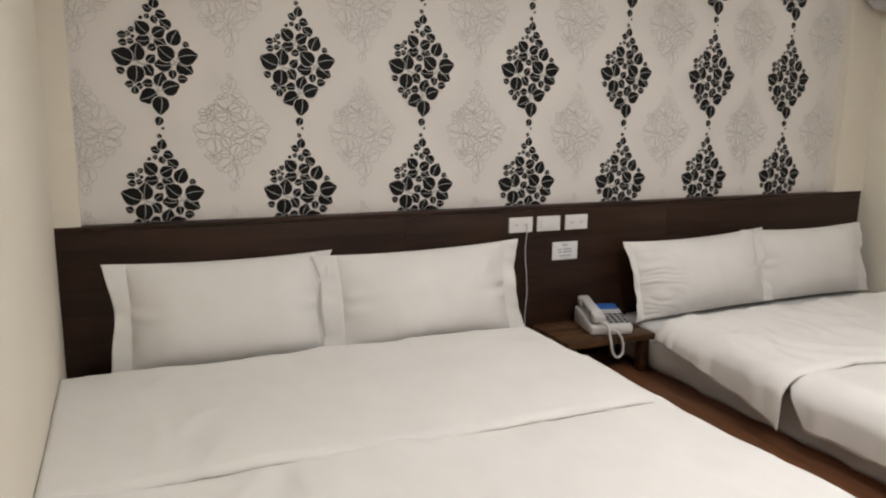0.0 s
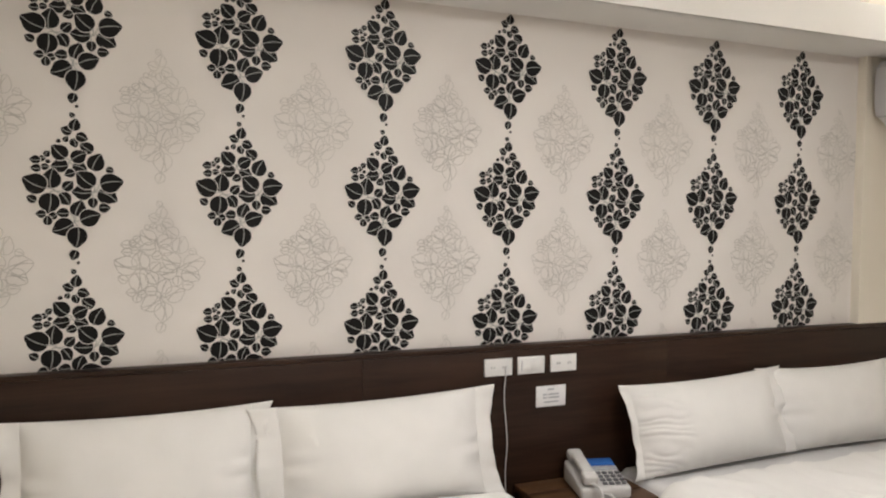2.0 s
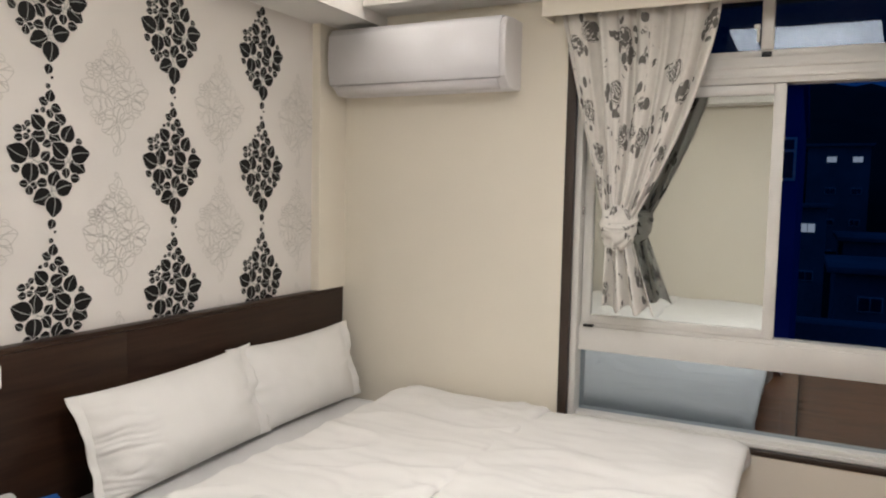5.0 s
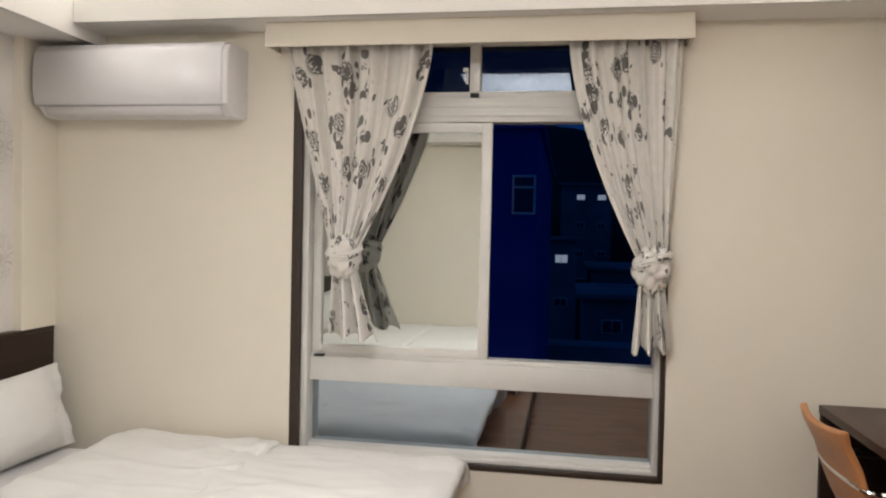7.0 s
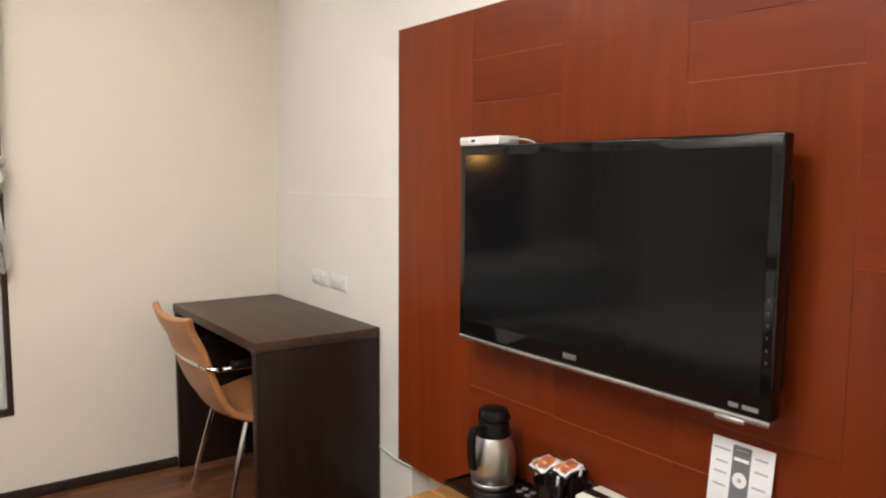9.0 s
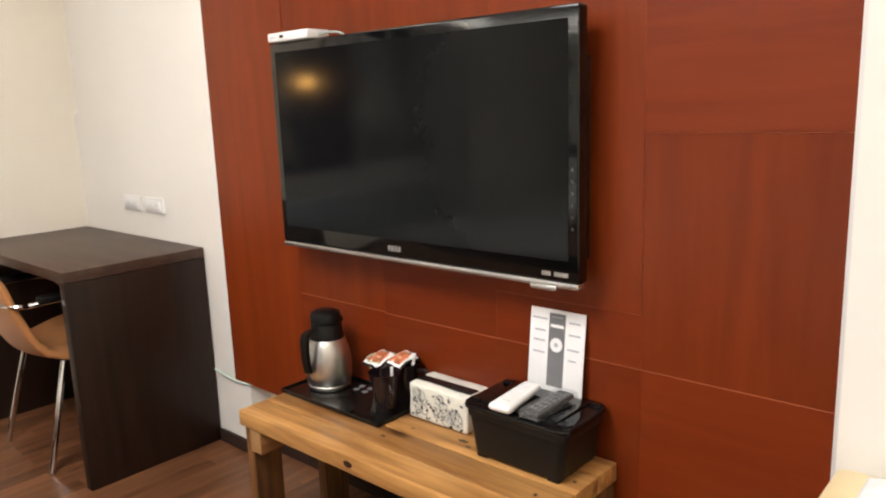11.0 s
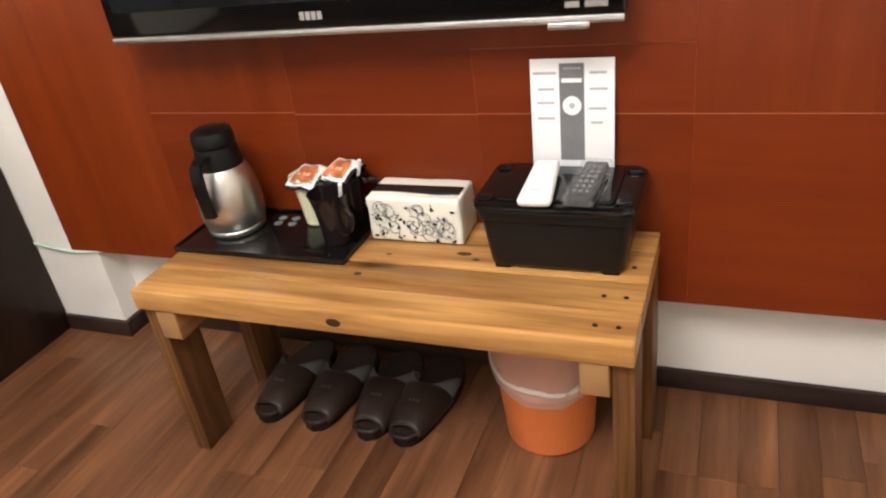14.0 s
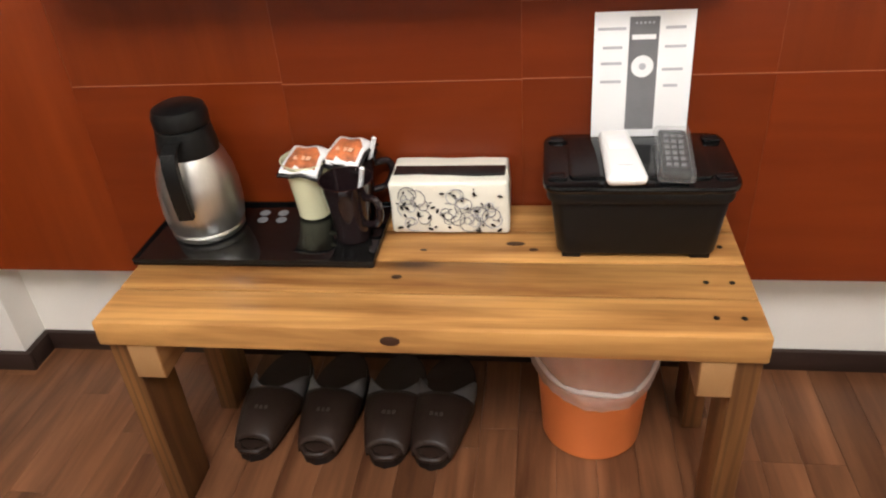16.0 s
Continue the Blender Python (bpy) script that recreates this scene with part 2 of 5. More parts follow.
BROWNTRIM = mat("dark_brown_window_trim", (0.040, 0.025, 0.017), 0.5, 0, 9, 0.1, 0.05)
BLACKGLOSS = mat("black_gloss_plastic", (0.004, 0.004, 0.004), 0.07, 0, 8, 0.2, 0.0, spec=0.45)
BLACKPL = mat("black_matt_plastic", (0.005, 0.005, 0.005), 0.36, 0, 14, 0.2, 0.04, spec=0.3)
SCREEN = mat("dark_screen_glass", (0.006, 0.006, 0.006), 0.10, 0, 4, 0.1, 0.0, spec=0.17)
SILVER = mat("silver_trim", (0.62, 0.61, 0.60), 0.25, 0.9, 12, 0.05, 0.0)
CHROME = mat("chrome_tube", (0.72, 0.72, 0.72), 0.12, 1.0, 12, 0.04, 0.0)
STEEL = mat("brushed_steel", (0.64, 0.63, 0.61), 0.34, 1.0, 4, 0.10, 0.06, fine=300, stretch=(1, 1, 0.03))
LEATHER = mat("tan_leather", (0.47, 0.205, 0.078), 0.42, 0, 9, 0.12, 0.2, fine=220)
ROSES = print_mat("rose_print_cotton", (0.69, 0.66, 0.61), (0.10, 0.093, 0.087))
MIRROR = pane_mat("mirror_film_glass", (0.86, 0.90, 0.88), 0.74)
MIRROR_TOP = pane_mat("clear_top_glass", (0.72, 0.80, 0.90), 0.035)
MIRROR_LOW = pane_mat("grey_mirror_glass", (0.72, 0.82, 0.90), 0.54)
ORANGE = mat("orange_plastic", (0.62, 0.165, 0.045), 0.4, 0, 9, 0.05, 0.03)
SLIPPER = mat("dark_brown_faux_leather", (0.024, 0.0135, 0.0095), 0.42, 0, 20, 0.2, 0.3, fine=260, spec=0.25)
SLIPSOLE = mat("black_slipper_sole", (0.012, 0.008, 0.0065), 0.5, 0, 20, 0.2, 0.2, spec=0.2)
EMBLEM = mat("dull_brown_print", (0.055, 0.042, 0.036), 0.5, 0, 30, 0.1, 0)
SLIPIN = mat("grey_slipper_lining", (0.12, 0.115, 0.115), 0.8, 0, 20, 0.15, 0.2)


def bag_mat(name, color, clear):
    m = mat(name, color, 0.35, 0, 12, 0.03, 0.1)
    n, l = m.node_tree.nodes, m.node_tree.links
    tr, mx = n.new("ShaderNodeBsdfTransparent"), n.new("ShaderNodeMixShader")
    mx.inputs["Fac"].default_value = clear
    l.new(n["Principled BSDF"].outputs[0], mx.inputs[1])
    l.new(tr.outputs[0], mx.inputs[2])
    l.new(mx.outputs[0], n["Material Output"].inputs["Surface"])
    return m


BAG = bag_mat("thin_clear_bag_film", (0.86, 0.74, 0.68), 0.66)
BAGFOLD = bag_mat("gathered_bag_film", (0.88, 0.80, 0.76), 0.42)
CLEARBAG = bag_mat("clear_plastic_sleeve", (0.75, 0.75, 0.75), 0.90)
CREAMPL = mat("cream_yellow_plastic", (0.74, 0.61, 0.36), 0.4, 0, 9, 0.03, 0.01)
GRILLE = mat("shaded_cream_plastic", (0.42, 0.34, 0.20), 0.5, 0, 9, 0.05, 0.01)
PAPERWHITE = mat("white_card", (0.82, 0.82, 0.82), 0.6, 0, 12, 0.02, 0.02)
GREYINK = mat("grey_print", (0.16, 0.16, 0.165), 0.6, 0, 30, 0.1, 0)
PALEINK = mat("pale_grey_print", (0.42, 0.43, 0.46), 0.6, 0, 30, 0.1, 0)
BLUELCD = mat("blue_display", (0.035, 0.13, 0.42), 0.2, 0, 12, 0.1, 0)
PHONE = mat("grey_white_phone_plastic", (0.60, 0.585, 0.57), 0.4, 0, 12, 0.03, 0.02)
KEYDARK = mat("dim_grey_print", (0.05, 0.05, 0.052), 0.5, 0, 30, 0.1, 0)
KEYGREY = mat("dark_grey_keys", (0.14, 0.14, 0.15), 0.5)
MUGDARK = mat("dark_brown_glaze", (0.014, 0.008, 0.009), 0.12, 0, 9, 0.2, 0.0)
MUGPALE = mat("pale_yellow_glaze", (0.70, 0.68, 0.45), 0.2, 0, 9, 0.05, 0.0)
FOIL = mat("black_foil", (0.02, 0.018, 0.018), 0.25, 0.3, 30, 0.3, 0.4)
PACKET = mat("orange_printed_packet", (0.50, 0.15, 0.055), 0.4, 0, 38, 0.7, 0.1, fine=120)
TISSUE = mat("ivory_film_wrap", (0.78, 0.76, 0.66), 0.35, 0, 9, 0.03, 0.15)
ENDGRAIN = mat("pine_end_grain", (0.32, 0.155, 0.055), 0.7, 0, 40, 0.3, 0.2)
wv = ENDGRAIN.node_tree.nodes.new("ShaderNodeTexWave")
wv.wave_type, wv.rings_direction = "RINGS", "Y"
wv.inputs["Scale"].default_value, wv.inputs["Distortion"].default_value = 38, 1.0
mx = ENDGRAIN.node_tree.nodes.new("ShaderNodeMix")
mx.data_type = "RGBA"
mx.inputs["A"].default_value, mx.inputs["B"].default_value = (0.24, 0.105, 0.035, 1), (0.44, 0.25, 0.10, 1)
ENDGRAIN.node_tree.links.new(wv.outputs["Fac"], mx.inputs["Factor"])
ENDGRAIN.node_tree.links.new(mx.outputs["Result"], ENDGRAIN.node_tree.nodes["Principled BSDF"].inputs["Base Color"])
BLUEHOUSE = mat("blue_painted_render", (0.03, 0.06, 0.32), 0.8, 0, 0.6, 0.15, 0.1, fine=30)
CONCRETE = mat("grey_concrete", (0.22, 0.22, 0.23), 0.85, 0, 0.5, 0.25, 0.1, fine=8)
HILL = mat("dark_wooded_hill", (0.02, 0.028, 0.02), 0.95, 0, 0.2, 0.4, 0.5, fine=3)
GROUND = mat("town_ground", (0.06, 0.06, 0.06), 0.9, 0, 0.1, 0.3, 0.1, fine=3)
DARKGLASS = mat("dark_window_glass", (0.03, 0.05, 0.09), 0.15, 0, 3, 0.2, 0)


# ---- mesh helpers ----
def thing(name, loc, label, category, group="", kind=""):
    ob = new(name)
    ob.location = loc
    ob.empty_display_size = 0.05
    return tagged(ob, label, category, group, kind)


def hang(ob, parent):
    ob.parent = parent
    if parent.parent:
        base = parent.parent.location + parent.location if parent.type == "EMPTY" else parent.parent.location
    else:
        base = parent.location
    ob.matrix_parent_inverse = Matrix.Translation(-base) if parent.type == "EMPTY" else Matrix.Identity(4)
    return ob


def finish(me, material, smooth):
    for m in material if isinstance(material, (list, tuple)) else [material]:
        me.materials.append(m)
    if smooth:
        me.polygons.foreach_set("use_smooth", [True] * len(me.polygons))
        if smooth != "all":
            me.set_sharp_from_angle(angle=radians(28))
    return me


def part(name, bm, material, parent=None, label="", smooth=True):
    """One mesh object out of a bmesh, under a thing or a part. Meshes lie in world coordinates."""
    me = bpy.data.meshes.new(name)
    bm.normal_update()
    bm.to_mesh(me)
    bm.free()
    ob = new(name, finish(me, material, smooth))
    if parent:
        hang(ob, parent)
    if label:
        ob["label"] = label
    return ob


def raw(name, verts, faces, material, parent=None, label="", smooth=True, slots=None):
    me = bpy.data.meshes.new(name)
    me.from_pydata([tuple(v) for v in verts], [], faces)
    finish(me, material, smooth)
    if slots:
        me.polygons.foreach_set("material_index", slots)
    me.update()
    ob = new(name, me)
    if parent:
        hang(ob, parent)
    if label:
        ob["label"] = label
    return ob


def cube(bm, x0, x1, y0, y1, z0, z1, bevel=0.0, seg=2, m=None):
    made = bmesh.ops.create_cube(bm, size=1.0, matrix=Matrix.Translation(((x0 + x1) / 2, (y0 + y1) / 2, (z0 + z1) / 2)) @ Matrix.Diagonal((x1 - x0, y1 - y0, z1 - z0, 1)))
    vs = made["verts"]
    if bevel:
        es = list({e for v in vs for e in v.link_edges})
        r = bmesh.ops.bevel(bm, geom=es, offset=bevel, segments=seg, profile=0.5, affect="EDGES")
        vs = list({v for f in r["faces"] for v in f.verts} | {v for v in vs if v.is_valid})
    if m is not None:
        bmesh.ops.transform(bm, matrix=m, verts=vs)
    return bm


def box(name, dims, material, parent=None, bevel=0.003, label="", seg=2, m=None):
    return part(name, cube(bmesh.new(), *dims, bevel, seg, m), material, parent, label)


def lathe(profile, n=32, centre=(0, 0, 0), m=None):
    """A turned body round z from (radius, height) pairs."""
    verts, faces = [], []
    for r, z in profile:
        for i in range(n):
            a = 2 * math.pi * i / n
            v = Vector((r * math.cos(a), r * math.sin(a), z))
            verts.append(Vector(centre) + (m @ v if m else v))
    for j in range(len(profile) - 1):
        for i in range(n):
            k = (i + 1) % n
            faces.append((j * n + i, j * n + k, (j + 1) * n + k, (j + 1) * n + i))
    return verts, faces


def tube(points, r, n=10, close=False, steps=6):
    """A round tube along a smooth line through the points."""
    pts = [Vector(p) for p in points]
    line = []
    last = len(pts) if close else len(pts) - 1
    for i in range(last):
        if close:
            p0, p1, p2, p3 = pts[i - 1], pts[i], pts[(i + 1) % len(pts)], pts[(i + 2) % len(pts)]
        else:
            p0, p1, p2, p3 = pts[max(i - 1, 0)], pts[i], pts[i + 1], pts[min(i + 2, len(pts) - 1)]
        for s in range(steps):
            t = s / steps
            line.append(0.5 * (2 * p1 + (p2 - p0) * t + (2 * p0 - 5 * p1 + 4 * p2 - p3) * t * t + (3 * p1 - p0 - 3 * p2 + p3) * t ** 3))
    if not close:
        line.append(pts[-1])
    verts, faces = [], []
    up = Vector((0.13, 0.21, 0.97))
    for i, p in enumerate(line):
        d = (line[min(i + 1, len(line) - 1)] - line[max(i - 1, 0)]).normalized()
        s = d.cross(up)
        if s.length < 0.05:
            s = d.cross(Vector((1, 0, 0)))
        s.normalize()
        u = s.cross(d)
        up = u
        for k in range(n):
            a = 2 * math.pi * k / n
            verts.append(p + r * (math.cos(a) * s + math.sin(a) * u))
    rings = len(line)
    for j in range(rings if close else rings - 1):
        for k in range(n):
            q, w = (k + 1) % n, (j + 1) % rings
            faces.append((j * n + k, j * n + q, w * n + q, w * n + k))
    if not close:
        faces += [tuple(range(n))[::-1], tuple((rings - 1) * n + k for k in range(n))]
    return verts, faces


def sheet(fn, nu, nv):
    """A grid of fn(u, v), both 0 to 1."""
    verts = [fn(i / nu, j / nv) for j in range(nv + 1) for i in range(nu + 1)]
    faces = [(j * (nu + 1) + i, j * (nu + 1) + i + 1, (j + 1) * (nu + 1) + i + 1, (j + 1) * (nu + 1) + i) for j in range(nv) for i in range(nu)]
    return verts, faces


def thicken(ob, t, offset=-1.0):
    md = ob.modifiers.new("thickness", "SOLIDIFY")
    md.thickness, md.offset = t, offset
    return ob


# ---- structure ----
XW, XE, YS, YN = -0.33, 3.848, -0.968, 3.145
PLAT = 0.145


def struct(name, dims, material, label="", bevel=0.0, parent=None):
    ob = box(name, dims, material, parent, bevel)
    return tagged(ob, label, "", "", "structure")


floor = struct("floor", (XW - 0.2, XE + 0.2, YS - 0.2, YN + 0.2, -0.2, -0.004), FLOOR_GAP, "brown wood laminate strip floor")
wall_north = struct("wall_north", (XW - 0.2, XE + 0.2, YN, YN + 0.2, -0.004, 2.75), PAPER, "beige wallpaper wall with black leaf print")
struct("wall_west", (XW - 0.2, XW, YS, YN, -0.004, 2.75), WALL, "plain cream painted wall")
struct("pilaster_west", (XW, -0.24, 3.097, YN, 0.905, 2.55), WALL, "cream painted pilaster above headboard")
struct("pilaster_east", (3.615, XE, 3.097, YN, 0.905, 2.55), WALL, "cream painted pilaster above headboard")
# east wall with the window opening
WY0, WY1, WZ0, WZ1 = 0.205, 1.884, 0.343, 2.25
bm = bmesh.new()
cube(bm, XE, XE + 0.2, YS, WY0, -0.004, 2.75)
cube(bm, XE, XE + 0.2, WY1, YN, -0.004, 2.75)
cube(bm, XE, XE + 0.2, WY0, WY1, -0.004, WZ0)
cube(bm, XE, XE + 0.2, WY0, WY1, WZ1, 2.75)
tagged(part("wall_east", bm, WALL), "cream painted wall with a window opening", kind="structure")
# south wall: furred out behind the red boards, recessed below them
bm = bmesh.new()
cube(bm, XW, XE, YS - 0.2, YS, -0.004, 2.75)
cube(bm, 0.872, 2.70, YS, -0.902, 0.272, 2.75)
cube(bm, 2.70, XE, YS, -0.893, -0.004, 1.205)
cube(bm, 2.70, XE, YS, -0.905, 1.205, 2.75)
cube(bm, XW, 0.868, YS, -0.855, -0.004, 2.75)
tagged(part("wall_south", bm, WHITEWALL), "off-white plastered wall with a low ledge", kind="structure")

# recessed ceiling: beams and soffits round an upper field
bm = bmesh.new()
cube(bm, XW, XE, YS, YN, 2.60, 2.75)
tagged(part("ceiling", bm, CEIL), "white recessed ceiling with hidden cove light", kind="structure")
bm = bmesh.new()
cube(bm, XW, XE, 2.86, YN, 2.25, 2.36)
cube(bm, XW, XE, 2.85, 2.87, 2.25, 2.41)
cube(bm, 3.63, XE, YS, 2.85, 2.31, 2.36)
cube(bm, 3.62, 3.64, YS, 2.85, 2.31, 2.41)
cube(bm, XW, 3.62, YS, -0.56, 2.31, 2.36)
cube(bm, XW, 3.62, -0.57, -0.55, 2.31, 2.41)
cube(bm, XW, -0.10, -0.55, 2.85, 2.31, 2.36)
cube(bm, -0.11, -0.09, -0.55, 2.85, 2.31, 2.41)
tagged(part("ceiling_soffit", bm, CEIL), "white dropped soffit round the room", kind="structure")

# the raised sleeping platform
plat = struct("platform", (XW, XE, 0.87, YN, -0.004, PLAT - 0.004), FLOOR_GAP, "low wooden sleeping platform under the beds")

# skirting
tr = [("baseboard", (XE - 0.012, XE, -0.41, 0.87, -0.003, 0.042)),
      ("baseboard", (0.868, 2.70, YS, YS + 0.012, -0.003, 0.046)),
      ("baseboard", (2.685, 2.70, YS + 0.012, -0.893, -0.003, 0.046)),
      ("baseboard", (2.685, 2.91, -0.893, -0.881, -0.003, 0.046)),
      ("baseboard", (XW, 0.868, -0.855, -0.843, -0.003, 0.046)),
      ("baseboard", (XW, XW + 0.012, -0.843, 0.87, -0.003, 0.046))]
for nm, d in tr:
    struct(nm, d, BASEB, "dark brown wooden skirting board", 0.002)

# ---- window ----
win = thing("window_1", (XE, (WY0 + WY1) / 2, WZ0), "white aluminium sliding window with dark trim, half open", "window", kind="structure")
bm = bmesh.new()
for d in ((XE - 0.006, XE + 0.02, WY1 - 0.042, WY1 + 0.002, WZ0, WZ1), (XE - 0.006, XE + 0.02, WY0 - 0.002, WY0 + 0.018, WZ0, WZ1), (XE - 0.006, XE + 0.02, WY0 + 0.018, WY1 - 0.042, WZ0, WZ0 + 0.024)):
    cube(bm, *d, 0.003)
part("trim", bm, BROWNTRIM, win, "dark brown trim")
A0, A1 = WY0 + 0.018, WY1 - 0.042
bm = bmesh.new()
for d in ((3.87, 4.02, A1 - 0.03, A1, 0.367, WZ1), (3.87, 4.02, A0, A0 + 0.022, 0.367, WZ1), (3.87, 4.02, A0 + 0.022, A1 - 0.03, 0.367, 0.385), (3.90, 4.02, A0 + 0.022, A1 - 0.03, 0.385, 0.40),
          (3.915, 4.01, A0 + 0.022, A1 - 0.03, 0.694, 0.806), (3.93, 4.01, A0 + 0.022, A1 - 0.03, 0.806, 0.825),
          (3.915, 4.01, A0 + 0.022, A1 - 0.03, 1.902, 2.01), (3.908, 4.01, A0 + 0.022, A1 - 0.03, 1.925, 1.94), (3.908, 4.01, A0 + 0.022, A1 - 0.03, 1.965, 1.985),
          (3.93, 4.01, A0 + 0.022, A1 - 0.03, 2.01, 2.04), (3.92, 4.0, 1.035, 1.083, 2.04, WZ1)):
    cube(bm, *d, 0.002)
part("window_frame", bm, ALU, win)
sash = part("sash", cube(cube(cube(cube(bmesh.new(), 3.925, 3.965, 1.765, 1.808, 0.826, 1.90, 0.003), 3.925, 3.965, 0.975, 1.022, 0.826, 1.90, 0.003), 3.925, 3.965, 1.022, 1.765, 0.826, 0.862, 0.003), 3.925, 3.965, 1.022, 1.765, 1.856, 1.90, 0.003), ALU, win)
for nm, d, mt in (("pane", (3.943, 3.947, 1.022, 1.765, 0.862, 1.856), MIRROR), ("pane", (3.958, 3.962, A0 + 0.022, A1 - 0.03, 0.40, 0.694), MIRROR_LOW),
                  ("pane", (3.953, 3.957, 1.083, A1 - 0.03, 2.04, WZ1), MIRROR_TOP), ("pane", (3.963, 3.967, A0 + 0.022, 1.035, 2.04, WZ1), MIRROR_TOP)):
    box(nm, d, mt, win, 0).visible_shadow = False
box("track_end", (3.90, 3.93, 1.745, 1.79, 0.807, 0.817), BLACKPL, win, 0.002, "black rubber stop")
box("track_end", (3.905, 3.93, 1.04, 1.078, 2.011, 2.03), BLACKPL, win, 0.002, "black rubber stop")
bm = bmesh.new()
cube(bm, 3.90, 3.915, 1.088, 1.10, 2.07, 2.14, 0.004)
cube(bm, 3.885, 3.90, 1.086, 1.11, 2.12, 2.14, 0.004)
part("latch", bm, ALU, win, "small window latch")
box("latch", (3.895, 3.91, 1.800, 1.812, 1.33, 1.37), SILVER, win, 0.004, "small silver catch")

val = thing("curtain_valance", (XE, 1.06, 2.205), "cream painted box valance over the curtains", "valance")
bm = bmesh.new()
cube(bm, 3.70, 3.715, 0.145, 1.97, 2.203, 2.31, 0.003)
cube(bm, 3.715, XE, 0.145, 0.16, 2.203, 2.31, 0.002)
cube(bm, 3.715, XE, 1.955, 1.97, 2.203, 2.31, 0.002)
part("board", bm, WALL, val)


def curtain(name, y0, y1, yk, kw, yb0, yb1, zk, zb, seed, label):
    th = thing(name, (3.77, yk, zb), label, "curtain", "curtain pair at the window")
    rng = random.Random(seed)
    folds = [(rng.uniform(0.5, 1.0), rng.uniform(0, 6.28), f) for f in (4, 7, 11)]
    cloth_w = 1.0

    def pleat(u, v):
        return sum(a * math.sin(f * 2 * math.pi * u + p + 0.6 * v) for a, p, f in folds) / 2.2

    def upper(u, v):
        z = 2.225 + (zk - 2.225) * v
        side = 1 if y1 > y0 else -1
        lo, hi = y0 + (yk - side * kw / 2 - y0) * v ** 1.05, y1 + (yk + side * kw / 2 - y1) * v ** 1.55
        y = lo + (hi - lo) * u
        amp = 0.036 * (1 - 0.45 * v)
        x = 3.782 - 0.016 * v - amp * pleat(u, v) - 0.02 * math.sin(math.pi * u) * v
        return Vector((x, y + 0.01 * pleat(u * 1.3 + 0.2, v) * (1 - v), z))

    def lower(u, v):
        z = zk - 0.06 + (zb - zk + 0.06) * v + 0.018 * math.sin(5 * u * math.pi + seed) * v
        side = 1 if y1 > y0 else -1
        lo, hi = yk - side * kw * 0.4 + (yb0 - yk + side * kw * 0.4) * v, yk + side * kw * 0.4 + (yb1 - yk - side * kw * 0.4) * v
        return Vector((3.775 - 0.028 * (0.4 + v) * math.sin(u * 3 * 2 * math.pi + seed + 0.8 * v) - 0.02 * v, lo + (hi - lo) * u, z))
    for nm, fn, v0, h in (("drape", upper, 0.0, 0.95), ("tail", lower, 1.0, 0.4)):
        nu, nv = 110, 60
        vs, fs = sheet(fn, nu, nv)
        ob = raw(nm, vs, fs, ROSES, th, smooth="all")
        uvl = ob.data.uv_layers.new(name="cloth")
        co = [(i / nu * cloth_w + seed, -(v0 + j / nv * h)) for j in range(nv + 1) for i in range(nu + 1)]
        for lp in ob.data.loops:
            uvl.data[lp.index].uv = co[lp.vertex_index]
        thicken(ob, 0.0025, 0)
    # the knot: a lumpy ball of wrapped cloth with a band round it
    vs, fs = [], []
    nu, nv = 72, 48

    def knot(u, v):
        a, b = u * 2 * math.pi, (v - 0.5) * math.pi
        wrap = abs(math.sin(1.5 * a + 2.2 * b + seed)) + 0.5 * abs(math.sin(3 * a - 4 * b + 2 * seed))
        r = 0.84 + 0.22 * wrap + 0.12 * noise.noise(Vector((math.cos(a) * 1.5, math.sin(a) * 1.5, b * 1.5 + seed)))
        return Vector((3.763 + 0.050 * r * math.cos(b) * math.cos(a), yk + 0.072 * r * math.cos(b) * math.sin(a), zk - 0.03 + 0.092 * r * math.sin(b)))
    vs, fs = sheet(knot, nu, nv)
    ob = raw("knot", vs, fs, ROSES, th, "knotted cloth", smooth="all")
    uvl = ob.data.uv_layers.new(name="cloth")
    for lp in ob.data.loops:
        i = lp.vertex_index
        uvl.data[lp.index].uv = ((i % (nu + 1)) / nu * 0.9 + seed * 2, (i // (nu + 1)) / nv * 0.55)
    def band(u, v):
        a = 2 * math.pi * u
        lift = 0.05 * math.sin(a + 0.8 + seed) * 0.6
        puff = 0.010 * math.sin(math.pi * v) + 0.006 * abs(math.sin(9 * v + 2 * a))
        return Vector((3.763 + (0.047 + puff) * math.cos(a), yk + (0.069 + puff) * math.sin(a), zk - 0.005 + lift + 0.040 * (v - 0.5)))
    vs, fs = sheet(band, 72, 14)
    ob = raw("band", vs, fs, ROSES, th, "wrapped cloth band", smooth="all")
    uvl = ob.data.uv_layers.new(name="cloth")
    for lp in ob.data.loops:
        i = lp.vertex_index
        uvl.data[lp.index].uv = ((i % 73) / 72 * 1.1 + seed * 1.7, (i // 73) / 14 * 0.2 + 0.37)
    thicken(ob, 0.003, 0)
    return th


curtain("curtain", 1.905, 1.235, 1.61, 0.13, 1.66, 1.435, 1.315, 0.925, 1.0, "white rose-print cotton curtain knotted at the middle")
curtain("curtain", 0.178, 0.64, 0.28, 0.12, 0.20, 0.355, 1.30, 0.925, 2.6, "white rose-print cotton curtain knotted, by the open sash")
vs, fs = tube([(3.80, 0.16, 2.235), (3.80, 1.06, 2.236), (3.80, 1.955, 2.235)], 0.008, 8)
tagged(raw("curtain_rail", vs, fs, ALU), "white curtain rail behind the valance", "curtain rail")

